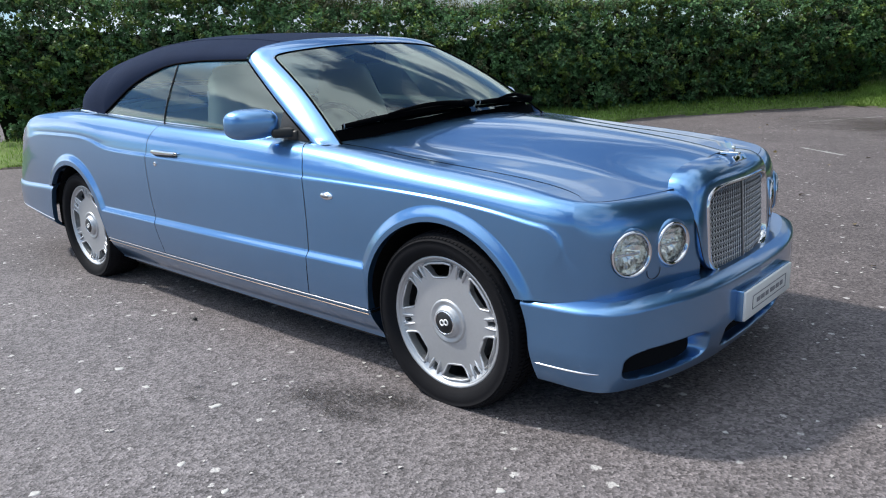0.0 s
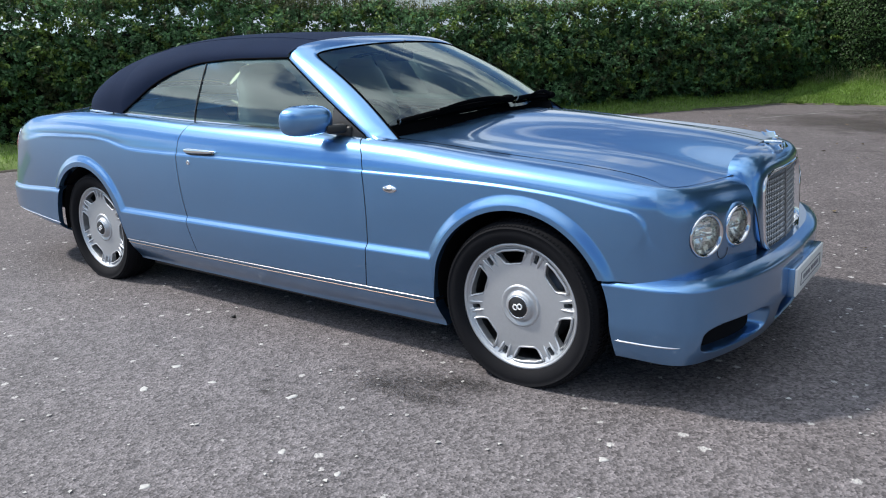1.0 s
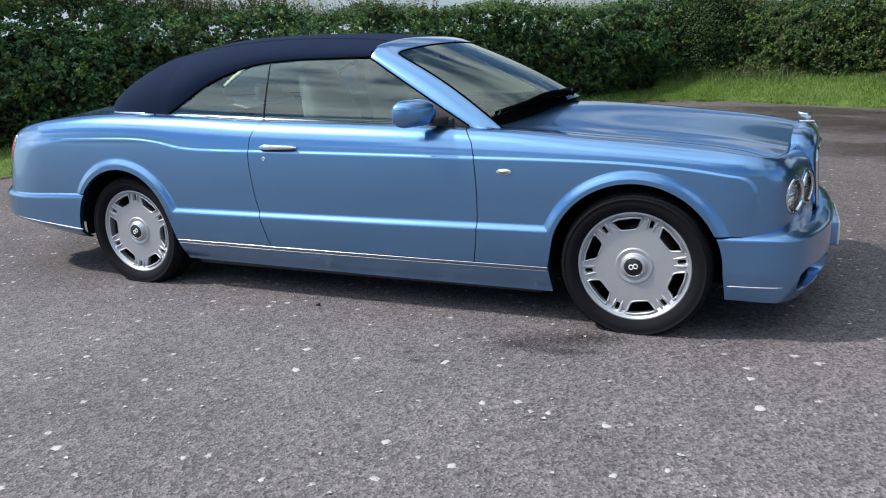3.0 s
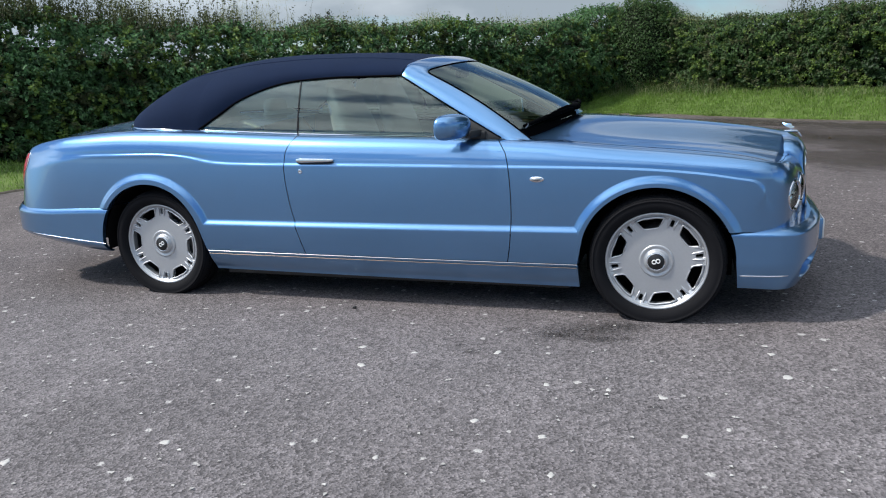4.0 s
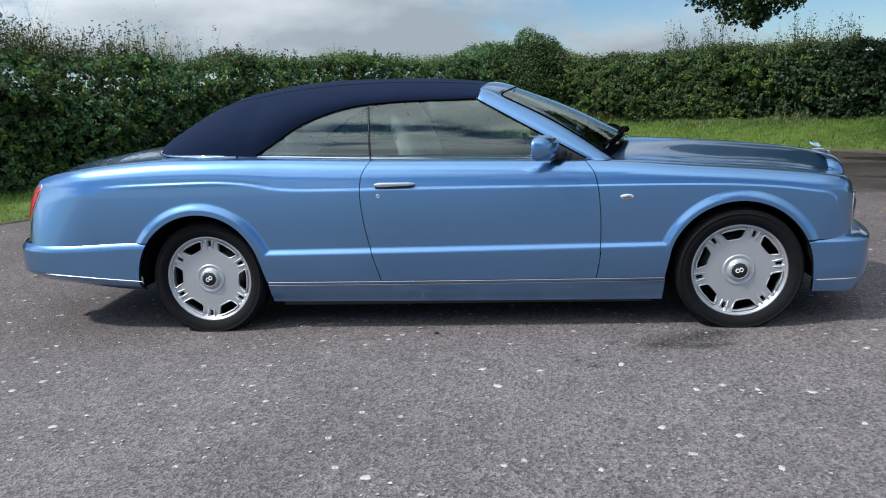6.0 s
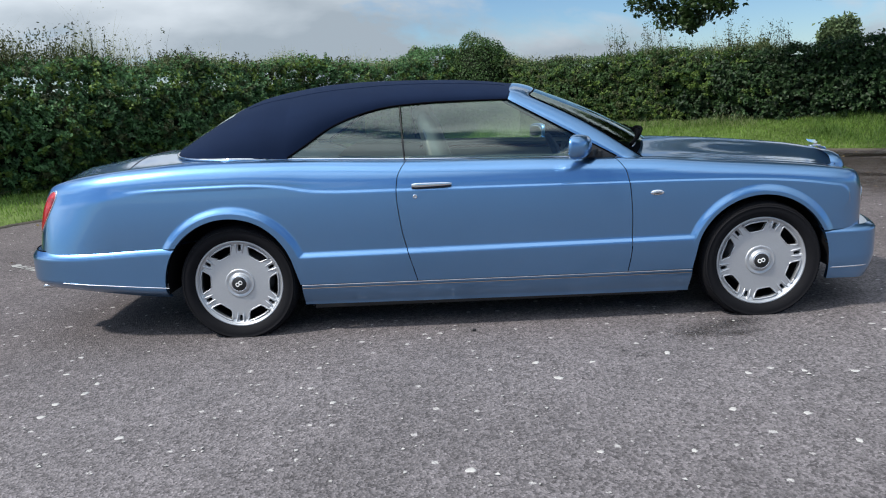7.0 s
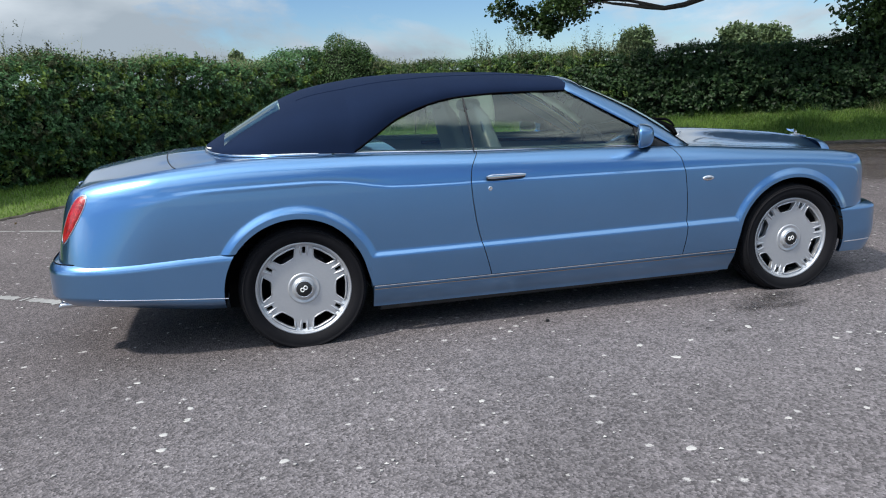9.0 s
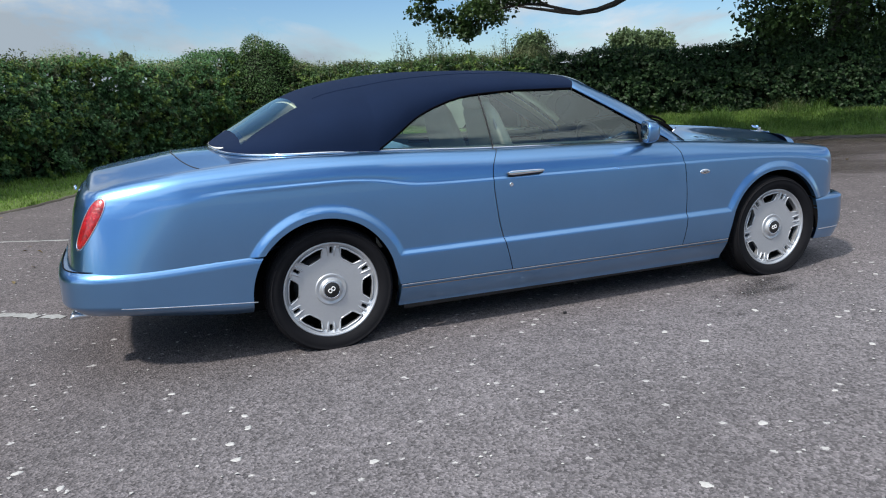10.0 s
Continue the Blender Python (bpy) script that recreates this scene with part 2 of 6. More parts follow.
RED = surf("red lens", (0.36, 0.003, 0.006), rough=0.3, vary=0.9, scale=30, fine=70, bump=0.7, depth=0.006, coat=0.6)
MIRROR = surf("mirror silver", (0.9, 0.9, 0.9), rough=0.01, metal=1.0, vary=0.0)
PLATE = surf("white plate", (0.74, 0.74, 0.72), rough=0.35, vary=0.03)
INK = surf("grey print", (0.22, 0.22, 0.24), rough=0.5, vary=0.03)
WHITE = surf("white enamel", (0.85, 0.85, 0.85), rough=0.3, vary=0.02)
ROAD = asphalt()
LINE = surf("worn white paint", (0.30, 0.295, 0.285), rough=0.8, vary=0.4, scale=5, fine=70, bump=0.3)
STAIN = film("oil stain", (0.030, 0.028, 0.028), 0.80, 16.0, lo=0.36, hi=0.58, fall=0.20)
EDGE = surf("weathered edging", (0.085, 0.074, 0.058), rough=0.9, vary=0.45, scale=3, fine=40, bump=0.6, depth=0.01)
CHIP = surf("stone chip", (0.44, 0.425, 0.41), rough=0.8, vary=0.3, scale=3, island=0.8)
DRYLEAF = surf("dry leaf", (0.22, 0.16, 0.07), rough=0.8, vary=0.5, scale=3, island=1.0)
LEAF = surf("hedge leaf", (0.056, 0.112, 0.032), rough=0.5, vary=0.55, scale=1.3, fine=9.0, trans=0.36, island=0.9, spec=0.35)
SPRIG = surf("young hedge leaf", (0.115, 0.180, 0.034), rough=0.5, vary=0.45, scale=2.0, fine=9.0, trans=0.3, island=0.9, spec=0.35)
# lighter, bluer hedge leaf: its colour lifts the hedge that stands in shade
LIFTEDLEAF = surf("hedge leaf lifted for shade", (0.098, 0.198, 0.076), rough=0.5, vary=0.6, scale=1.3, fine=9.0, trans=0.42, island=1.0, spec=0.4)
DULL = surf("dull hedge leaf", (0.075, 0.092, 0.036), rough=0.6, vary=0.5, scale=1.6, fine=9.0, trans=0.25, island=0.9, spec=0.3)
# broader leaf; its dark colour also stands in for the tree's shade
BROAD = surf("broad leaf darkened for shade", (0.030, 0.062, 0.022), rough=0.5, vary=0.55, scale=1.0, fine=6.0, trans=0.25, island=0.9, spec=0.3)
# near-black colour standing in for deep shade between the leaves
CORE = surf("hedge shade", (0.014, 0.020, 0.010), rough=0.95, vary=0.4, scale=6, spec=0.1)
LAWN = surf("mown grass blade", (0.165, 0.275, 0.046), rough=0.6, vary=0.35, scale=0.7, fine=4.0, trans=0.35, island=0.8)
GRASS = surf("grass blade", (0.085, 0.165, 0.028), rough=0.6, vary=0.4, scale=0.9, fine=5.0, trans=0.35, island=0.9)
STRAW = surf("tall dry grass", (0.30, 0.32, 0.16), rough=0.7, vary=0.35, scale=1.5, trans=0.3, island=0.8)
TURF = surf("turf soil", (0.105, 0.155, 0.036), rough=0.95, vary=0.5, scale=2.5, fine=40, bump=0.6, depth=0.02)
# two films of dirt and damp that also hold painted tree shade
MOSS_SHADE = film("mossy dirt and shade film", (0.045, 0.037, 0.026), 0.75, 3.0)
DAMP_SHADE = film("damp brown and shade film", (0.050, 0.040, 0.032), 0.50, 2.6)
BARK = surf("bark", (0.050, 0.040, 0.031), rough=0.9, vary=0.4, scale=6, fine=40, bump=0.9, depth=0.02)
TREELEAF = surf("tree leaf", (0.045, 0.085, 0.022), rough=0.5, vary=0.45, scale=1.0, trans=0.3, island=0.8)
# paler leaf colour, painting in the haze of distance
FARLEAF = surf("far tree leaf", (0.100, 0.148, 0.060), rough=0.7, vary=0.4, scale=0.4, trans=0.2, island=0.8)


# ---------------------------------------------------------------- mesh helpers
def mesh_ob(name, verts, faces, material, parent=None, label="", smooth=True, kind=""):
    me = bpy.data.meshes.new(name)
    me.from_pydata([tuple(map(float, v)) for v in verts], [], [tuple(map(int, f)) for f in faces])
    me.update()
    if smooth:
        me.polygons.foreach_set("use_smooth", [True] * len(me.polygons))
    me.materials.append(material)
    ob = new(name, me)
    ob.parent = parent
    if label or kind:
        tagged(ob, label=label, kind=kind)
    return ob


def part(name, bm, material, parent, label="", smooth=True):
    me = bpy.data.meshes.new(name)
    bmesh.ops.recalc_face_normals(bm, faces=bm.faces[:])
    bm.to_mesh(me)
    bm.free()
    if smooth:
        me.polygons.foreach_set("use_smooth", [True] * len(me.polygons))
    me.materials.append(material)
    ob = new(name, me)
    ob.parent = parent
    if label:
        tagged(ob, label=label)
    return ob


def grid_faces(nu, nv, flip=False, wrap=False):
    i, j = np.meshgrid(np.arange(nu if wrap else nu - 1), np.arange(nv - 1), indexing="ij")
    a, b = i * nv + j, ((i + 1) % nu) * nv + j
    q = np.stack([a, b, b + 1, a + 1], -1).reshape(-1, 4)
    return q[:, ::-1] if flip else q


def sheet(name, P, material, parent, label="", flip=False, wrap=False, keep=None):
    """A surface from an array of points, rows by columns. keep: which faces stay."""
    nu, nv = P.shape[:2]
    f = grid_faces(nu, nv, flip, wrap)
    if keep is not None:
        f = f[keep.reshape(-1)]
    return mesh_ob(name, P.reshape(-1, 3), f, material, parent, label)


def facing(ob, way):
    """Turns a sheet's faces so that they look along way."""
    me = ob.data
    n = np.empty(len(me.polygons) * 3)
    me.polygons.foreach_get("normal", n)
    if (n.reshape(-1, 3) @ np.array(way)).mean() < 0:
        me.flip_normals()
    return ob


def tube(points, r, sides=8, closed=False):
    """Points of a pipe along a polyline; r a number or one a point."""
    p = np.array(points, float)
    n = len(p)
    r = np.broadcast_to(np.array(r, float), (n,))
    d = np.gradient(p, axis=0)
    if closed:
        d = np.roll(p, -1, 0) - np.roll(p, 1, 0)
    d /= np.linalg.norm(d, axis=1)[:, None] + 1e-9
    up = np.where(np.abs(d[:, 2:3]) > 0.9, np.array([[1.0, 0, 0]]), np.array([[0, 0, 1.0]]))
    a = np.cross(d, up)
    a /= np.linalg.norm(a, axis=1)[:, None]
    b = np.cross(a, d)
    t = np.linspace(0, 2 * np.pi, sides, endpoint=False)
    return p[:, None, :] + r[:, None, None] * (np.cos(t)[None, :, None] * a[:, None, :] + np.sin(t)[None, :, None] * b[:, None, :])


def pipe(name, points, r, material, parent, label="", sides=8, closed=False):
    P = tube(points, r, sides, closed)
    P = np.concatenate([P, P[:, :1]], 1)
    return sheet(name, P, material, parent, label, wrap=closed)


def lathe(name, prof, material, parent, label="", n=64, axis="y", at=(0, 0, 0), side=1.0):
    """A turned shape round the wheel axis. prof: (radius, outward) pairs."""
    t = np.linspace(0, 2 * np.pi, n, endpoint=False)
    pr = np.array(prof, float)
    P = np.zeros((n, len(pr), 3))
    P[:, :, 0] = np.cos(t)[:, None] * pr[None, :, 0]
    P[:, :, 2] = np.sin(t)[:, None] * pr[None, :, 0]
    P[:, :, 1] = side * pr[None, :, 1]
    P += np.array(at)
    if axis == "x":
        P = P[:, :, [1, 0, 2]]
    return sheet(name, P, material, parent, label, wrap=True, flip=side > 0)


def block(bm, size, at, bevel=0.0, turn=None, seg=2):
    """A box with rounded edges, added to bm."""
    m = Matrix.Translation(at) @ (turn or Matrix()) @ Matrix.Diagonal((*size, 1))
    geo = bmesh.ops.create_cube(bm, size=1.0, matrix=m)
    if bevel:
        edges = list({e for v in geo["verts"] for e in v.link_edges})
        bmesh.ops.bevel(bm, geom=edges, offset=bevel, segments=seg, affect="EDGES", profile=0.6)
    return bm


def sm(t):
    t = np.clip(t, 0, 1)
    return t * t * (3 - 2 * t)


def curve(*pts):
    """A smooth function through (x, value) pairs in rising x, flat beyond the ends."""
    x, y = np.array([p[0] for p in pts], float), np.array([p[1] for p in pts], float)
    s = np.diff(y) / np.diff(x)
    m = np.concatenate([[s[0]], np.where(s[1:] * s[:-1] > 0, 2 * s[1:] * s[:-1] / (s[1:] + s[:-1] + 1e-12), 0), [s[-1]]])

    def f(q):
        q = np.clip(np.asarray(q, float), x[0], x[-1])
        i = np.clip(np.searchsorted(x, q) - 1, 0, len(x) - 2)
        h = x[i + 1] - x[i]
        t = (q - x[i]) / h
        return ((1 + 2 * t) * (1 - t) ** 2 * y[i] + t * (1 - t) ** 2 * h * m[i] + t * t * (3 - 2 * t) * y[i + 1] + t * t * (t - 1) * h * m[i + 1])
    return f


def eased(f, width=.07):
    """The same function with its bends smoothed out along x."""
    x = np.linspace(-3.2, 2.7, 1181)
    n = int(width / .005)
    k = np.exp(-.5 * (np.arange(-3 * n, 3 * n + 1) / n) ** 2)
    v = np.convolve(np.pad(f(x), 3 * n, mode="edge"), k / k.sum(), "valid")
    return lambda q: np.interp(q, x, v)


def spline(pts, n=1200):
    """A dense Catmull-Rom line through points, evenly spaced."""
    p = np.array(pts, float)
    p = np.concatenate([[2 * p[0] - p[1]], p, [2 * p[-1] - p[-2]]])
    out = []
    for i in range(1, len(p) - 2):
        t = np.linspace(0, 1, 60, endpoint=False)[:, None]
        a, b, c, d = p[i - 1:i + 3]
        out.append(0.5 * (2 * b + (c - a) * t + (2 * a - 5 * b + 4 * c - d) * t ** 2 + (3 * b - a - 3 * c + d) * t ** 3))
    q = np.concatenate(out + [p[-2:-1]])
    s = np.concatenate([[0], np.cumsum(np.linalg.norm(np.diff(q, axis=0), axis=1))])
    u = np.linspace(0, s[-1], n)
    return np.stack([np.interp(u, s, q[:, k]) for k in range(q.shape[1])], 1), u


# ---------------------------------------------------------------- the car: shape functions
# car axes: x forward, y to its left, z up; y below is half-width, mirrored by side = -1 (right) or 1 (left)
LAMPS = ((.680, .652, .078), (.481, .655, .075))
AXF, AXR, WZ = 1.561, -1.561, 0.329
ARF, ARR, AR = 1.552, -1.582, 0.400


class Outline:
    """Half of the plan of the body, from front centre round to rear centre."""

    def __init__(self, pts, soft=0.9):
        q, self.s = spline(pts)
        h = 14
        k = np.exp(-.5 * (np.arange(-3 * h, 3 * h + 1) / (h / 2 * soft)) ** 2)
        pad = np.concatenate([2 * q[0] - q[3 * h:0:-1], q, 2 * q[-1] - q[-2:-3 * h - 2:-1]])
        q = np.stack([np.convolve(pad[:, i], k / k.sum(), "valid") for i in (0, 1)], 1)
        self.s = np.concatenate([[0], np.cumsum(np.linalg.norm(np.diff(q, axis=0), axis=1))])
        self.x, self.y = q[:, 0], q[:, 1]
        d = np.gradient(q, axis=0)
        d /= np.linalg.norm(d, axis=1)[:, None]
        self.nx, self.ny = d[:, 1], -d[:, 0]

    def at_x(self, x):
        return np.interp(x, self.x[::-1], self.s[::-1])

    def at(self, s):
        return [np.interp(s, self.s, k) for k in (self.x, self.y, self.nx, self.ny)]


BODY = Outline([(2.350, 0), (2.342, .18), (2.330, .28), (2.314, .35), (2.281, .468), (2.260, .570), (2.239, .655), (2.211, .738), (2.168, .808), (2.092, .861), (1.95, .889), (1.55, .900), (0.95, .915),
                (0.25, .930), (-0.5, .938), (-1.2, .940), (-1.8, .935), (-2.25, .920), (-2.52, .893), (-2.68, .850), (-2.770, .777), (-2.824, .660),
                (-2.852, .48), (-2.870, .25), (-2.878, 0)])
z_feat = curve((-2.9, .87), (-2.35, .897), (-1.98, .920), (-1.5, .924), (-1.26, .907), (-1.08, .872), (-.9, .862), (-.23, .855), (.72, .840),
               (1.17, .832), (1.47, .822), (1.76, .800), (1.88, .784), (1.97, .768), (2.3, .735))
z_top = curve((-2.925, .945), (-2.8, .952), (-2.6, .985), (-2.18, 1.035), (-1.7, 1.060), (-1.34, 1.055), (-.52, 1.018), (.25, .995), (.72, .975),
              (.95, .962), (1.3, .930), (1.7, .897), (1.95, .869), (2.06, .851), (2.17, .836), (2.24, .828), (2.31, .819), (2.36, .812))
z_mid = curve((-2.93, .948), (-2.84, .982), (-2.63, 1.021), (-2.42, 1.055), (-2.22, 1.080), (-1.9, 1.085), (-1.3, 1.075), (-.3, 1.04), (.8, 1.030),
              (1.0, 1.030), (1.27, 1.018), (1.63, .988), (1.98, .949), (2.15, .926), (2.30, .893))
round_y = curve((-2.925, .035), (-2.7, .06), (-2.3, .095), (-1.5, .105), (.3, .100), (1.2, .105), (1.75, .100), (1.95, .082), (2.06, .060), (2.16, .046), (2.24, .050), (2.30, .086), (2.35, .096))

z_feat, z_top, z_mid, round_y = eased(z_feat, .045), eased(z_top), eased(z_mid), eased(round_y)


def flare(x, z):
    low = np.where((x > ARR) & (x < ARF), (.514 - z) / .030, -1.0)
    front = (.460 - np.hypot(x - ARF, z - .33)) / .040
    rear = (.469 - np.hypot(x - ARR, z - .335)) / .040
    q = np.clip(np.maximum(low, np.maximum(front, rear)), 0, 1)
    return .018 * (.65 * q + .35 * sm(q))


def crease(x, z):
    """The pressed line along the flank, which turns down round the front wing and fades out."""
    w = .014 + .13 * sm((-1.95 - x) / .75) + .16 * sm((.69 - z) / .12) * sm((x - 1.95) / .08)
    a, b = z_feat(x) - z, 2.076 - x
    d = np.minimum(a, b) - np.maximum(.085 - np.abs(a - b), 0) ** 2 / .34
    return .0085 * sm(d / w + .5)


def skin(s, z, side, off=0.0):
    """The painted body surface at a place of the outline and a height."""
    x, y, nx, ny = BODY.at(s)
    zt = z_top(x)
    z0 = np.minimum(z_feat(x) + .006, zt - .06 - .07 * sm((x - 2.06) / .12))
    t = np.clip((z - z0) / (zt - z0), 0, 1)
    inset = round_y(x) * (1 - np.sqrt(np.maximum(1 - t * t, 0)))
    inset = inset + .055 * np.clip((.47 - z) / .32, 0, 1) ** 1.6 + .012 * np.clip((z - .6) / .3, 0, 1) ** 2
    inset = inset + (.17 + .05 * sm((-2.7 - x) / .2)) * (z - .62) * sm((-2.25 - x) / .45)
    o = off - inset + flare(x, z) + crease(x, z)
    return np.stack([x + nx * o, side * (y + ny * o), z + 0 * s], -1)


_s = BODY.s
_top = skin(_s, z_top(BODY.x), 1)
y_edge = lambda x: np.interp(x, _top[::-1, 0], _top[::-1, 1])
z_edge = lambda x: np.interp(x, _top[::-1, 0], _top[::-1, 2])


def deck(x, y):
    """Height of the bonnet, wing tops and rear deck."""
    e = np.maximum(y_edge(x), 1e-3)
    t = np.clip(1 - np.abs(y) / e, 0, 1)
    g = .55 * sm(t * 1.25) + .45 * np.sin(np.pi / 2 * t)
    # towards the nose the crown narrows to the radiator's arch between flat outer panels
    w = sm((x - .75) / .8)
    half = .42 + .24 * np.clip((2.2 - x) / 1.4, 0, 1)
    g = g * (1 - w) + (1 - sm(np.abs(y) / half) ** 1.25) * w
    # the lid rolls down to meet the tail
    g = g * np.where(x < -2.2, np.sqrt(np.clip(e / .62, 0, 1)), 1.0)
    return z_edge(x) + np.maximum(z_mid(x) - z_edge(x), 0) * g


door_front = curve((.28, .757), (.32, .766), (.46, .786), (.62, .791), (.78, .783), (.90, .762), (.945, .735), (.985, .700))
door_rear = curve((.28, -.476), (.33, -.487), (.50, -.533), (.64, -.563), (.84, -.582), (.92, -.574), (.97, -.553), (1.03, -.508))


def side_patch(name, xa, xb, lo, side, parent, nu, nv, label="", lamps=False):
    """A body side panel between two shut lines xa(z) and xb(z), from lo(x) up to the shoulder."""
    u, v = np.linspace(0, 1, nu)[:, None], np.linspace(0, 1, nv)[None, :]
    xs = xa(np.full(1, .6))[0] * (1 - u) + xb(np.full(1, .6))[0] * u + 0 * v
    for _ in range(3):
        waist = .565 + .215 * np.exp(-((xs - ARF) / .33) ** 4) + .22 * np.exp(-((xs - ARR) / .33) ** 4)
        w = np.clip(v / .40, 0, 1)
        q = np.clip((v - .40) / .60, 0, 1)
        z = lo(xs) + (waist - lo(xs)) * w + (z_top(xs) - waist) * (.4 * q + .6 * np.sin(np.pi / 2 * q))
        s = BODY.at_x(xa(z)) * (1 - u) + BODY.at_x(xb(z)) * u
        xs = BODY.at(s)[0]
    z = np.minimum(z, z_top(xs))
    P = skin(s, z, side)
    keep = None
    if lamps:
        cx, cy, cz = P[:-1, :-1, 0], np.abs(P[:-1, :-1, 1]), P[:-1, :-1, 2]
        keep = np.ones(cx.shape, bool)
        for yl, zl, r in LAMPS:
            keep &= ~((np.hypot(cy - yl, cz - zl) < r + .006) & (cx > 2.1))
    return sheet(name, P, PAINT, parent, label, flip=side < 0, keep=keep)


def sill_z(x):
    return .300 + .014 * (1.12 - x) / 2.28


def lo_front(x):
    d = x - ARF
    a = .33 + np.sqrt(np.maximum(AR ** 2 - d * d, 0))
    return np.where(d < -AR, sill_z(x) + .005, np.where(d < 0, np.maximum(a, sill_z(x) + .005), np.maximum(np.where(d < AR, a, 0), .500)))


def lo_rear(x):
    d = x - ARR
    a = .335 + np.sqrt(np.maximum(AR ** 2 - d * d, 0))
    return np.where(d > AR, sill_z(x) + .005, np.where(d > 0, np.maximum(a, sill_z(x) + .005), np.maximum(np.where(d > -AR, a, 0), .572 - .02 * sm((-1.95 - x) / .6))))


# soft top and side glass
b_half = lambda x: .832 * np.maximum(1 - np.clip((-1.22 - x) / .83, 0, 1) ** 2.7, 0) ** (1 / 2.7) - .012 * sm((x - .0) / .7)
_z_base = curve((-1.4, 1.066), (-1.34, 1.062), (-.52, 1.026), (.25, 1.003), (.72, .982), (.9, .978))
z_base = lambda x: np.where(x < -1.34, deck(x, b_half(x)) + .004 + (1.066 - .004 - deck(np.full(1, -1.34), b_half(np.full(1, -1.34)))[0]) * sm((x + 1.7) / .36), _z_base(x))
z_roof = curve((-2.05, 1.106), (-1.95, 1.163), (-1.77, 1.262), (-1.6, 1.354), (-1.42, 1.421), (-1.2, 1.460), (-1.0, 1.482), (-.8, 1.489), (-.6, 1.487),
               (-.4, 1.482), (-.2, 1.473), (0, 1.455), (.2, 1.432), (.4, 1.43), (.9, 1.41))
win_top = curve((-1.215, 1.068), (-1.10, 1.140), (-.975, 1.220), (-.87, 1.266), (-.756, 1.302), (-.64, 1.326), (-.54, 1.336), (-.3, 1.345), (.09, 1.341))


def side_y(x, z):
    """Half-width of the side glass at a height."""
    return b_half(x) - .158 * np.maximum((z - z_base(x)) / .335, 0) ** 1.25


def roof_low(x):
    return np.where(x < -1.215, z_base(x), win_top(x))


def roof_half(x):
    return np.where(x < -1.215, b_half(x), side_y(x, win_top(x)))


def top_z(x, y):
    """Height of the canvas roof."""
    p = 2.5 - .1 * sm((x + 1.3) / .5)
    r = np.clip(np.abs(y) / np.maximum(roof_half(x), 1e-3), 0, 1)
    lo = roof_low(x)
    return lo + np.maximum(z_roof(x) - lo, 0) * np.maximum(1 - r ** p, 0) ** (1 / p)


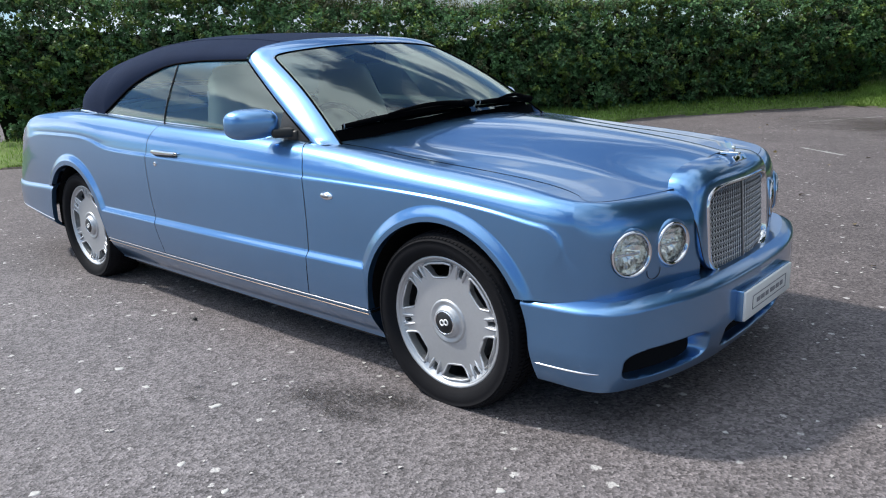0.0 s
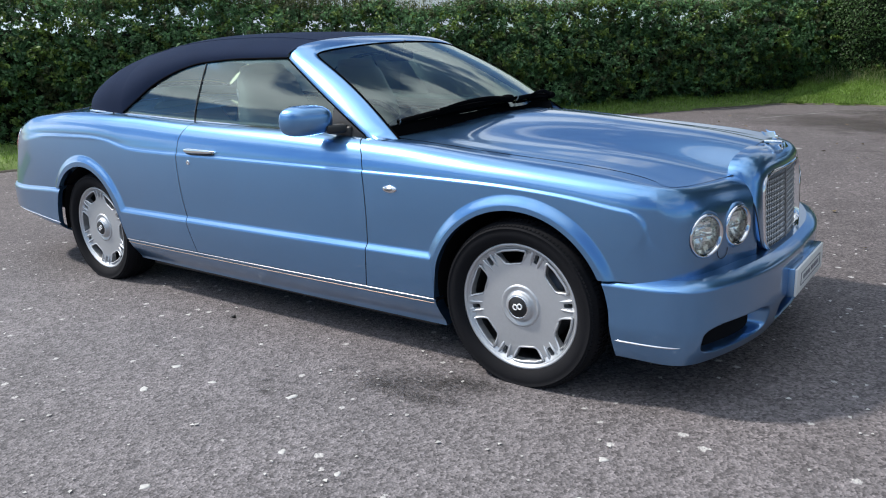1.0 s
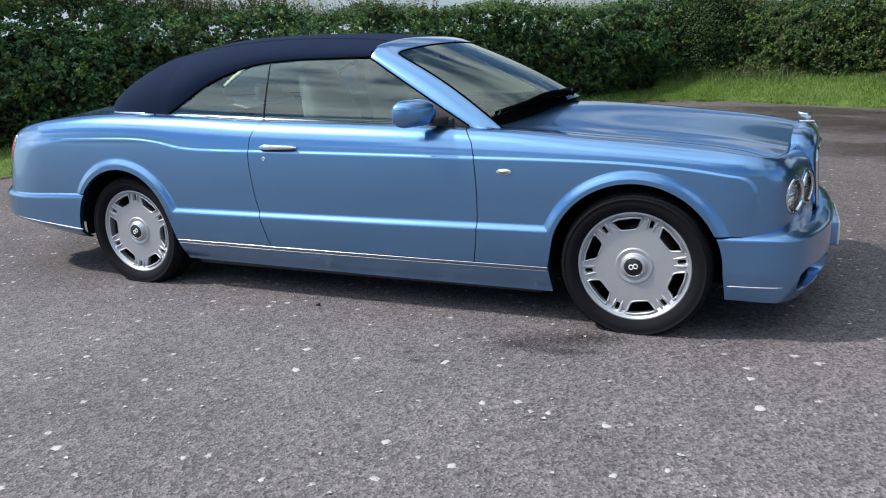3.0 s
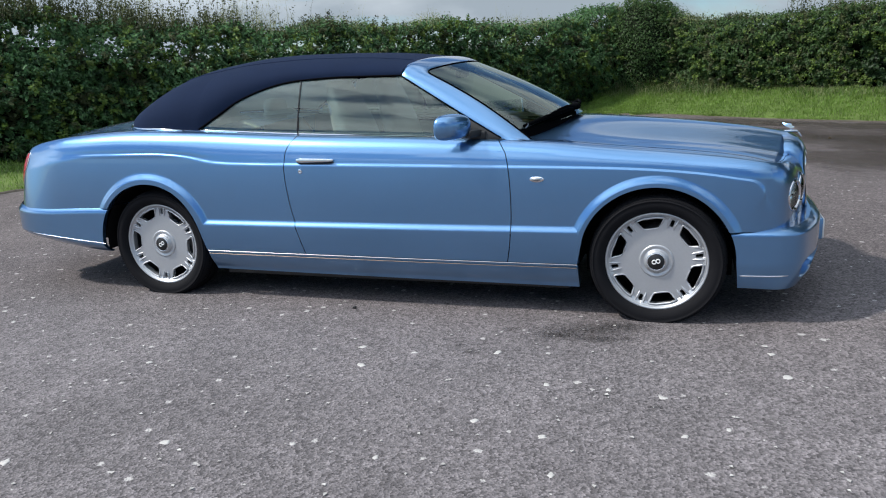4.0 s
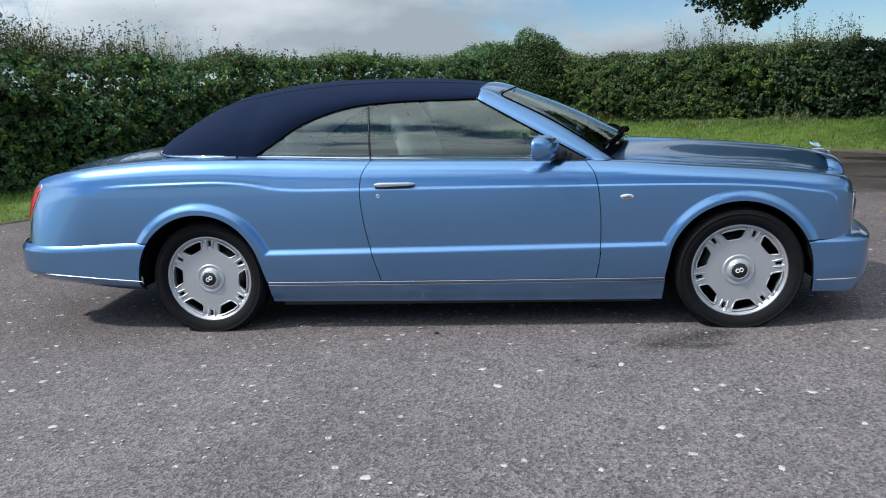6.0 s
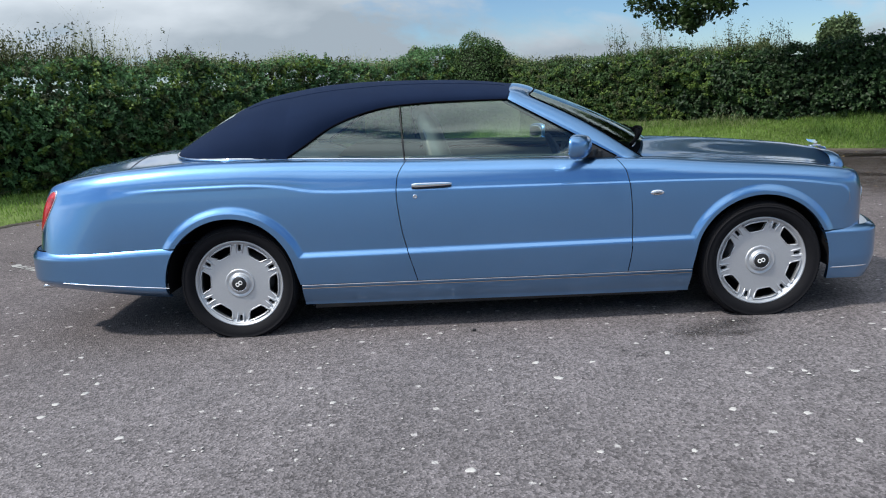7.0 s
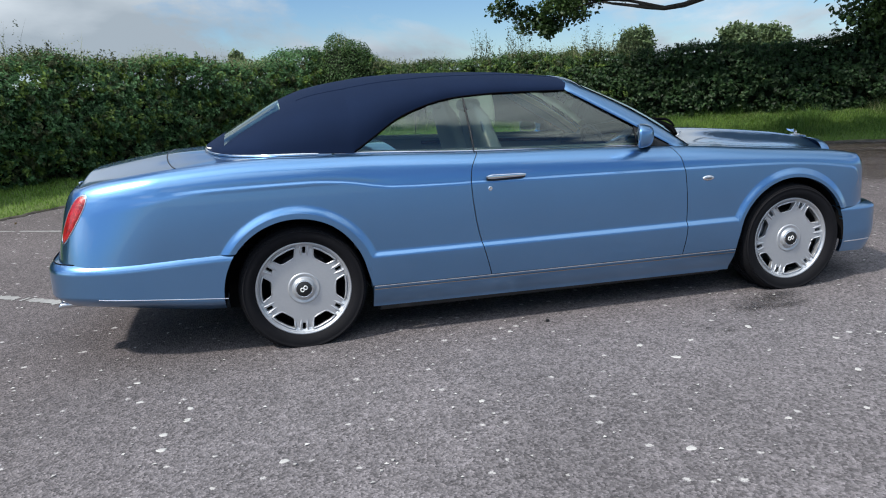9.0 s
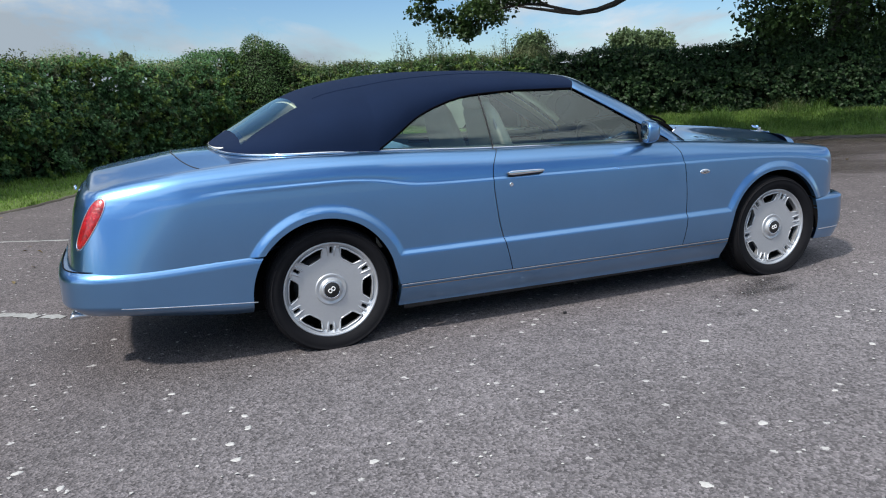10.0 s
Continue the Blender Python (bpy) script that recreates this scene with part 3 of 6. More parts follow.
# ---------------------------------------------------------------- the car: building
def make_wheel(car, x, side, turn, label):
    hub = tagged(new("wheel"), label=label)
    hub.parent = car
    hub.location = (x, side * .80, WZ)
    R = .351
    tyre = [(.260, .085), (.268, .104), (.290, .121), (.312, .126), (.326, .1225), (.327, .1245), (.331, .1245), (.332, .121), (.338, .114), (.344, .105)]
    ribs = [(R, .092), (R, .062), (R - .007, .060), (R - .007, .052), (R, .050), (R, .012), (R - .007, .010), (R - .007, -.002), (R, -.004), (R, -.05),
            (R - .007, -.052), (R - .007, -.06), (R, -.062), (R - .004, -.09), (.30, -.125), (.25, -.11)]
    ty = lathe("tyre", tyre + ribs, RUBBER, hub, "black low-profile tyre", n=144, side=side)
    for v in ty.data.vertices:
        if v.co.z < -WZ:
            v.co.y *= 1 + .5 * (-WZ - v.co.z)
            v.co.z = -WZ
    # tread blocks round the outer shoulder
    V, F = [], []
    for k in range(120):
        a = 2 * math.pi * k / 120
        for y0, y1, sk in ((.064, .112, .010), (.014, .048, -.012), (-.048, -.006, .012)):
            base = len(V)
            for yy, da in ((y0, 0), (y1 + (.006 if y1 > .1 else 0), sk)):
                for aa, rr in ((-.004, R - .003), (.004, R - .003), (.004, R + .0055), (-.004, R + .0055)):
                    r2 = rr - (.016 if yy > .1 else 0)
                    px, pz = r2 * math.cos(a + aa * 4.6 + da), r2 * math.sin(a + aa * 4.6 + da)
                    V.append((px, side * yy, max(pz, -WZ + .0005)))
            F += [tuple(base + i for i in f) for f in ((0, 1, 5, 4), (1, 2, 6, 5), (2, 3, 7, 6), (3, 0, 4, 7), (4, 5, 6, 7))]
    mesh_ob("tread", V, F, RUBBER, hub, kind="stuff", smooth=False)
    lathe("rim", [(.252, .03), (.248, .080), (.252, .094), (.259, .1005), (.266, .098), (.267, .088), (.258, .02), (.256, -.10)], ALLOY, hub, n=96, side=side)
    lathe("rim_barrel", [(.252, .05), (.240, .02), (.232, -.10)], STEEL, hub, n=48, side=side)
    lathe("brake_disc", [(.02, -.02), (.185, -.02), (.185, -.05), (.02, -.05)], STEEL, hub, n=48, side=side)
    lathe("hub_back", [(.0, -.06), (.26, -.06)], WELL, hub, n=48, side=side)
    # disc with six large windows and six short slots
    bm = bmesh.new()

    def loop(pts):
        vs = [bm.verts.new((px, 0, pz)) for px, pz in pts]
        return [bm.edges.new((vs[i], vs[(i + 1) % len(vs)])) for i in range(len(vs))]

    def polar(r, a):
        return r * math.cos(a), r * math.sin(a)

    # outlines across and out from the hub: tapered window, short slot
    window = [(-.034, .1755), (-.017, .1745), (.017, .1745), (.034, .1755), (.0415, .179), (.0495, .188), (.0615, .207), (.0715, .2195), (.0725, .2245), (.0665, .2280), (.034, .2345),
              (-.034, .2345), (-.0665, .2280), (-.0725, .2245), (-.0715, .2195), (-.0615, .207), (-.0495, .188), (-.0415, .179)]
    big = [(math.hypot(w, o), -math.atan2(w, o)) for w, o in window]
    slot = [(math.hypot(w, o), -math.atan2(w, o)) for w, o in ((-.009, .204), (-.005, .200), (.005, .200), (.009, .204), (.0095, .232), (.006, .237), (-.006, .237), (-.0095, .232))]
    edges = loop([polar(.250, 2 * math.pi * i / 120) for i in range(120)])
    for k in range(6):
        c = math.radians(60 * k + turn)
        edges += loop([polar(r, c + a) for r, a in big])
        edges += loop([polar(r, c + math.radians(30) + a) for r, a in slot])
    bmesh.ops.triangle_fill(bm, edges=edges, use_beauty=True, use_dissolve=False)
    out = bmesh.ops.extrude_face_region(bm, geom=bm.faces[:])
    for v in [g for g in out["geom"] if isinstance(g, bmesh.types.BMVert)]:
        v.co.y -= .030 * side
    for v in bm.verts:
        r = math.hypot(v.co.x, v.co.z)
        v.co.y += side * (.080 + .012 * (r > .242))
    part("wheel_disc", bm, ALLOY, hub, "flat silver alloy face with six windows", smooth=False)
    # rounded lips of the windows and slots
    for k in range(6):
        c = math.radians(60 * k + turn)
        pipe("window_lip", [(polar(r, c + a)[0], side * (.0765 + .012 * sm((r - .20) / .035)), polar(r, c + a)[1]) for r, a in big], .0050, ALLOY, hub, sides=8, closed=True)
        for da in (-1, 1):
            pts = []
            for r, a in ((.180, .088), (.192, .086), (.207, .086), (.222, .088), (.238, .092), (.246, .096)):
                px, pz = polar(r, c + math.radians(30) + da * a)
                pts.append((px, side * (.0775 + .007 * float(sm((r - .185) / .04))), pz))
            pipe("spoke_rib", pts, [.002, .0048, .0060, .0060, .005, .003], ALLOY, hub, sides=10)
    lathe("hub_cap", [(.090, .079), (.087, .085), (.080, .086), (.071, .081), (.064, .081), (.060, .088), (.056, .097), (.050, .100), (.0, .1005)], ALLOY, hub,
          "domed silver centre cap", n=56, side=side)
    lathe("badge", [(.043, .1003), (.042, .1015), (.0, .1018)], BLACK, hub, "round black badge", n=36, side=side)
    lathe("badge_ring", [(.0425, .1003), (.0432, .1024), (.0460, .1026), (.0472, .1004)], CHROME, hub, "thin chrome badge ring", n=48, side=side)
    q = radians(turn + 5)
    for o in (-.0105, .0105):
        tt = np.linspace(0, 2 * np.pi, 20, endpoint=False)
        px, pz = .002 + .0105 * np.cos(tt), o + .0095 * np.sin(tt)
        pipe("badge_mark", np.stack([px * math.cos(q) - pz * math.sin(q), np.full(20, side * .1022), px * math.sin(q) + pz * math.cos(q)], 1), .0034, WHITE, hub, sides=6, closed=True)
    return hub


def build_car():
    car = tagged(new("convertible_car"), "light metallic blue convertible car with navy fabric roof closed", "car")
    for side in (-1, 1):
        # side panels
        d_f, d_r = (lambda z: door_front(z) - .0025), (lambda z: door_rear(z) + .0025)
        w_f, q_r = (lambda z: door_front(z) + .0025), (lambda z: door_rear(z) - .0025)
        nose, tail = (lambda z: np.full_like(z, 2.3195)), (lambda z: np.full_like(z, -2.92499))
        side_patch("door", d_f, d_r, lambda x: sill_z(x) + .005, side, car, 110, 120, "closed long blue door with chrome handle")
        side_patch("front_wing", nose, w_f, lo_front, side, car, 420, 150, lamps=True)
        side_patch("rear_wing", q_r, tail, lo_rear, side, car, 400, 120)
        # wing top between shoulder and bonnet shut line
        u, v = np.linspace(0, 1, 150)[:, None], np.linspace(0, 1, 16)[None, :]
        x = .74 + (2.16 - .74) * u
        ye = y_edge(x)
        yb = np.minimum(bonnet_edge(x) + .004, ye)
        y = ye + (yb - ye) * v
        sheet("wing_top", np.stack([x + 0 * v, side * y, deck(x + 0 * v, y)], -1), PAINT, car, flip=side > 0)
        # brow ahead of the bonnet
        u, v = np.linspace(0, 1, 60)[:, None], np.linspace(0, 1, 14)[None, :]
        y = .02 + .80 * u
        xf = front_lip(y)
        xe = np.interp(y, _top[:450, 1], _top[:450, 0])
        x = np.minimum(xf + .003, xe) * (1 - v) + xe * v
        zb = deck(x, y + 0 * v)
        x[:, 0], zb[:, 0] = np.minimum(xf, xe)[:, 0] - .014, deck(np.minimum(xf, xe)[:, 0], y[:, 0]) - .003
        sheet("brow", np.stack([x, side * (y + 0 * v), zb], -1), PAINT, car, flip=side < 0)
        # wheel wells
        for xc in (ARF, ARR):
            t = np.linspace(-.12, np.pi + .12, 40)[:, None]
            w = np.array([.905, .86, .50])[None, :]
            P = np.stack([xc + (AR + .004) * np.cos(t) + 0 * w, side * w + 0 * t, .333 + (AR + .004) * np.sin(t) + 0 * w], -1)
            sheet("wheel_well", P, WELL, car)
            x_, z_ = P[:, -1, 0], P[:, -1, 2]
            sheet("well_wall", np.stack([np.stack([x_, np.full_like(x_, side * .505), k], -1) for k in (z_, np.full_like(z_, .16))], 1), WELL, car)
        # arch lips
        for xc, zc, c0, c1 in ((ARF, .33, .48, np.pi + .06), (ARR, .335, -.06, np.pi - .68)):
            t = np.linspace(c0, c1, 60)
            xs, zs_ = xc + AR * np.cos(t), zc + AR * np.sin(t)
            P0 = skin(BODY.at_x(xs), zs_, side)
            P1 = P0 * np.array([1, 1, 1]) - np.array([0, side * .03, 0])
            P1[:, 0] -= .004 * np.cos(t)
            sheet("arch_lip", np.stack([P0, P1], 1), PAINT, car)
        # sill with its two bright strips
        u, v = np.linspace(0, 1, 60)[:, None], np.linspace(0, 1, 12)[None, :]
        x = 1.150 - 2.325 * u
        z = sill_z(x) - (.148 - .010 * u) * v
        P = skin(BODY.at_x(x) + 0 * v, z, side, off=-.004)
        P[..., 1] -= side * .045 * np.clip((sill_z(x) - .015 - z) / .11, 0, 1) ** 1.4
        sheet("sill", P, PAINT, car, flip=side < 0)
        for e in (P[0], P[-1]):
            sheet("sill_end", np.stack([e, e - np.array([0, side * .06, 0])], 1), PAINT, car)
        for dz, r, mt in ((-.0005, .0026, SATIN), (-.0195, .0020, GILT)):
            xs = np.linspace(1.146, -1.172, 40)
            pipe("sill_strip", skin(BODY.at_x(xs), sill_z(xs) + dz, side, off=.0), r, mt, car, "thin bright sill strip")
        bm = bmesh.new()
        block(bm, (2.22, .10, .032), (-.02, side * .770, .150), .006)
        part("sill_underside", bm, BLACK, car)
        # side glass
        for nm, x0, x1 in (("door_window", -.522, .718), ("quarter_window", -1.212, -.536)):
            u, v = np.linspace(0, 1, 70)[:, None], np.linspace(0, 1, 26)[None, :]
            x = x0 + (x1 - x0) * u + .02 * (v if nm == "door_window" else 0 * v) * (1 - u) * -1 + .02 * (-v * u if nm == "quarter_window" else 0 * v)
            zt = np.where(x < .09, win_top(x), 1.341 - (x - .09) * (1.341 - .984) / .63)
            zb = z_base(x) - .012
            z = zb + np.maximum(zt - zb, .002) * v
            facing(sheet(nm, np.stack([x, side * (side_y(x, z) - .010), z], -1), GLASS, car, "green-tinted side window, closed"), (0, side, .2))
        xs = np.linspace(0, 1, 14)
        zz = 1.018 + (1.333 - 1.018) * xs
        xx = -.529 - .02 * xs
        pipe("window_seal", np.stack([xx, side * (side_y(xx, zz) - .007), zz], 1), .0038, BLACK, car)
        # dark rubber edge of the roof over the glass
        xs = np.linspace(-1.22, .095, 60)
        pipe("roof_seal", np.stack([xs, side * (side_y(xs, win_top(xs)) - .003), win_top(xs) - .003], 1), .0065, SEAL, car)
        xs = np.linspace(.09, .72, 30)
        zs_ = 1.341 - (xs - .09) * (1.341 - .984) / .63
        pipe("pillar_seal", np.stack([xs, side * (side_y(xs, zs_) - .003), zs_], 1), .004, SEAL, car)
        # bright strip along the waist
        xs = np.concatenate([np.linspace(.76, -1.33, 70)])
        ys = np.maximum(y_edge(xs) - .006, 0)
        pipe("waist_strip", np.stack([xs, side * ys, z_edge(xs) + .005], 1), .0065, CHROME, car, "chrome waist strip")
    # bonnet
    u, v = np.linspace(0, 1, 130)[:, None], np.linspace(-1, 1, 121)[None, :]
    x0 = .830 + .185 * (1 - v ** 2) + 0 * u
    x = x0 + (front_lip(np.abs(v) * .70) - x0) * u
    y = v * (bonnet_edge(x) - .002)
    x = x0 + (front_lip(np.abs(y)) - x0) * u
    sheet("bonnet", np.stack([x, y, deck(x, y) + .001 + .004 * sm((bonnet_edge(x) - .035 - np.abs(y)) / .070) * sm((x - .9) / .3) * sm((front_lip(np.abs(y)) - x) / .25)], -1), PAINT, car, "long smooth blue bonnet")
    yy = np.linspace(-.768, .768, 120)
    xl = front_lip(yy)
    P = np.stack([np.stack([xl + dx, yy, deck(xl, yy) - dz], -1) for dx, dz in ((-.01, .002), (.002, .007), (.014, .030))], 1)
    sheet("bonnet_flange", P, PAINT, car)
    # rear deck and boot lid
    def deck_patch(nm, xa, xb, ya, n, m, label=""):
        u, v = np.linspace(0, 1, n)[:, None], np.linspace(-1, 1, m)[None, :]
        x = xa(v) + (xb(v) - xa(v)) * np.sin(np.pi / 2 * u)
        y = v * ya(x)
        return sheet(nm, np.stack([x, y, deck(x, y)], -1), PAINT, car, label, flip=True)
    seam = lambda v: -2.175 - .10 * (1 - np.abs(v) ** 2.2)
    deck_patch("rear_deck", lambda v: -.95 + 0 * v, lambda v: seam(v) + .0035, lambda x: y_edge(x), 90, 90)
    deck_patch("boot_lid", lambda v: seam(v) - .0035, lambda v: _top[:, 0].min() + 0 * v, lambda x: y_edge(x), 110, 110, "closed blue boot lid")
    v = np.linspace(-1, 1, 60)
    pipe("boot_line", np.stack([seam(v), v * (y_edge(seam(v)) - .004), deck(seam(v), v * y_edge(seam(v))) - .0005], 1), .0042, BLACK, car, sides=6)
    P = np.stack([np.stack([seam(v) + dx, v * (y_edge(seam(v)) - .002), deck(seam(v), v * y_edge(seam(v))) - .007], -1) for dx in (-.02, .02)], 1)
    sheet("boot_gap", P, WELL, car)
    # roof canvas with its side openings and rear window
    u, v = np.linspace(0, 1, 180)[:, None], np.linspace(-1, 1, 121)[None, :]
    x = -2.0498 + (.17 + 2.0498) * (u ** 1.15)
    x = x - .075 * v ** 2 * sm((x + .3) / .47)
    a = np.sign(v) * (1 - (1 - np.abs(v)) ** 1.6)
    y = a * roof_half(x)
    P = np.stack([x, y, top_z(x, y)], -1)
    cx, cy = x[:-1, :-1], np.abs(y[:-1, :-1])
    hole = (cx > -1.905) & (cx < -1.605) & (cy < .52)
    sheet("fabric_roof", P, FABRIC, car, "taut navy canvas folding roof", keep=~hole)
    Q = P.copy()
    Q[..., 2] -= .022 * (1 - np.abs(a) ** 3) - .012 * np.abs(a) ** 6
    Q[..., 1] *= .955
    sheet("roof_lining", Q, LINING, car, "pale cream roof lining", keep=~hole, flip=True)
    u, v = np.linspace(0, 1, 20)[:, None], np.linspace(-1, 1, 30)[None, :]
    x, y = -1.925 + .33 * u + 0 * v, v * .535 + 0 * u
    facing(sheet("rear_window", np.stack([x, y, top_z(x, y) + .003], -1), GLASS, car, "heated glass rear window"), (-1, 0, 1))
    for sd in (-1, 1):
        xs = np.linspace(-1.50, .1, 60)
        yy = .50 * np.minimum(1, roof_half(xs) / .72)
        pipe("roof_seam", np.stack([xs, sd * yy, top_z(xs, yy) + .0005], 1), .0035, FABRIC, car, sides=6)
    xb = np.concatenate([np.linspace(-1.34, -2.0495, 60), np.linspace(-2.0495, -1.34, 60)])
    yb = np.concatenate([-b_half(xb[:60]), b_half(xb[60:])]) * 1.012
    yb = yb + np.sign(yb) * (y_edge(xb) - .006 - np.abs(yb)) * sm((xb + 1.62) / .28)
    pipe("roof_base_strip", np.stack([xb - .006, yb, z_base(xb) + .004 + (z_edge(xb) + .001 - z_base(xb)) * sm((xb + 1.62) / .28)], 1), .0075, CHROME, car, "bright strip round the roof base")
    # windscreen frame: one pillar, the header and the other pillar in one sweep; then screen and cowl
    u = np.linspace(-.14, 1.0, 44)
    xa = .745 + (.092 - .745) * u
    za = np.where(xa < .72, 1.345 - (xa - .09) * (1.341 - .984) / .63, z_edge(xa) + .002)
    pillar_a = np.stack([xa, side_y(xa, za) + .001, za], -1)
    pillar_b = screen_edge(u, 1.0)
    v = np.linspace(1, -1, 62)[1:-1]
    xh = .163 - .069 * v ** 2
    head_a = np.stack([xh, v * roof_half(xh), top_z(xh, v * roof_half(xh)) + .001], -1)
    head_b = screen(np.ones_like(v), v)
    other = np.array([1, -1, 1])

    def rounded(p, n):
        """The line with its corners rounded over about n points."""
        k = np.exp(-.5 * (np.arange(-3 * n, 3 * n + 1) / n) ** 2)
        pad = np.concatenate([2 * p[0] - p[3 * n:0:-1], p, 2 * p[-1] - p[-2:-3 * n - 2:-1]])
        return np.stack([np.convolve(pad[:, i], k / k.sum(), "valid") for i in range(3)], 1)
    A = np.concatenate([pillar_a, head_a, (pillar_a * other)[::-1]])
    B = np.concatenate([pillar_b, head_b, (pillar_b * other)[::-1]])
    A[:, 2] += .002
    A, inner = rounded(A, 1), rounded(B, 2)
    inner[:, 2] += .002
    out = np.cross(np.gradient(A, axis=0), inner - A)
    out /= np.linalg.norm(out, axis=1)[:, None] + 1e-9
    out *= np.sign(out[:, 2:3] + .3 * out[:, 0:1])
    out = rounded(out, 3)[:, None]
    q = np.linspace(0, 1, 12)[None, :, None]
    P = A[:, None] * (1 - q) + inner[:, None] * q + .009 * np.sin(np.pi * q) ** .8 * out
    P[:, 0], P[:, -1] = A - .006 * out[:, 0], inner - .005 * out[:, 0]
    facing(sheet("windscreen_frame", P, PAINT, car, "blue windscreen pillars and header"), (.5, 0, 1))
    pipe("screen_seal", rounded(B, 2) + np.array([0, 0, .001]), .0045, SEAL, car)
    u, v = np.linspace(.085, 1, 40)[:, None], np.linspace(-1, 1, 60)[None, :]
    facing(sheet("windscreen", screen(u + 0 * v, v + 0 * u), GLASS, car, "raked curved windscreen"), (1, 0, 1))
    u, v = np.linspace(0, 1, 8)[:, None], np.linspace(-1, 1, 50)[None, :]
    A = screen(np.full_like(v, .135) - .06 * np.abs(v) ** 3, v)[0][None]
    B = np.stack([.838 + .185 * (1 - v ** 2), v * .756, 0 * v], -1)
    B[..., 2] = deck(B[..., 0], B[..., 1]) - .022
    sheet("cowl", A * (1 - u[..., None]) + B * u[..., None], SEAL, car, "black scuttle panel under the windscreen", flip=True)
    build_front(car)
    build_rear(car)
    for x, turn in ((AXF, 99.5), (AXR, 115.7)):
        for side in (-1, 1):
            make_wheel(car, x, side, turn, "silver alloy wheel with black tyre")
    bm = bmesh.new()
    block(bm, (2.20, 1.60, .10), (-.02, 0, .24), .02)
    block(bm, (0.20, 1.4, .18), (2.08, 0, .38), .03)
    block(bm, (0.70, 1.5, .12), (-2.42, 0, .42), .03)
    block(bm, (5.0, .95, .12), (-.2, 0, .30), .03)
    part("underbody", bm, WELL, car)
    return car


bonnet_edge = curve((.7, .765), (.82, .762), (1.0, .752), (1.3, .742), (1.7, .722), (1.9, .714), (2.0, .720), (2.07, .740), (2.13, .768), (2.3, .78))


def front_lip(y):
    y = np.abs(y)
    lip = 2.232 - .095 * np.minimum(y, .373) ** 2 - .083 * (np.clip(y - .373, 0, 1) / .394) ** 2.1
    return np.minimum(lip, np.interp(y, _top[:450, 1], _top[:450, 0]) - .002)


def screen(u, v):
    """The windscreen: u from cowl to header, v across."""
    lo = np.stack([.855 + .26 * (1 - v ** 2), v * .762, .985 + .030 * (1 - v ** 2)], -1)
    hi = np.stack([.226 + .098 * (1 - v ** 2), v * .617, 1.354 + .040 * (1 - np.abs(v) ** 2.4)], -1)
    w = u[..., None]
    P = lo * (1 - w) + hi * w
    P[..., 2] += .018 * np.sin(np.pi * u)
    P[..., 0] += .012 * np.sin(np.pi * u)
    return P


def screen_edge(u, v):
    return screen(np.asarray(u, float), np.full(len(u), float(v)))


F_BUMP = Outline([(2.428, 0), (2.416, .30), (2.380, .52), (2.324, .70), (2.272, .808), (2.205, .866), (2.10, .893), (1.88, .909)])
R_BUMP = Outline([(-1.880, .955), (-2.25, .943), (-2.59, .914), (-2.795, .832), (-2.892, .69), (-2.927, .45), (-2.940, .2), (-2.942, 0)][::-1])


def bumper_skin(o, s, z, side, z1, z0, ledge, tuck):
    """A bumper's outside: a ledge on top, a full side and a tuck below."""
    x, y, nx, ny = o.at(s)
    t = np.clip((z - (z1 - .035)) / .035, 0, 1)
    ins = ledge * t ** 2.2 + tuck * np.clip((.34 - z) / (.34 - z0), 0, 1) ** 1.8
    return np.stack([x - nx * ins, side * (y - ny * ins), z + 0 * s], -1)


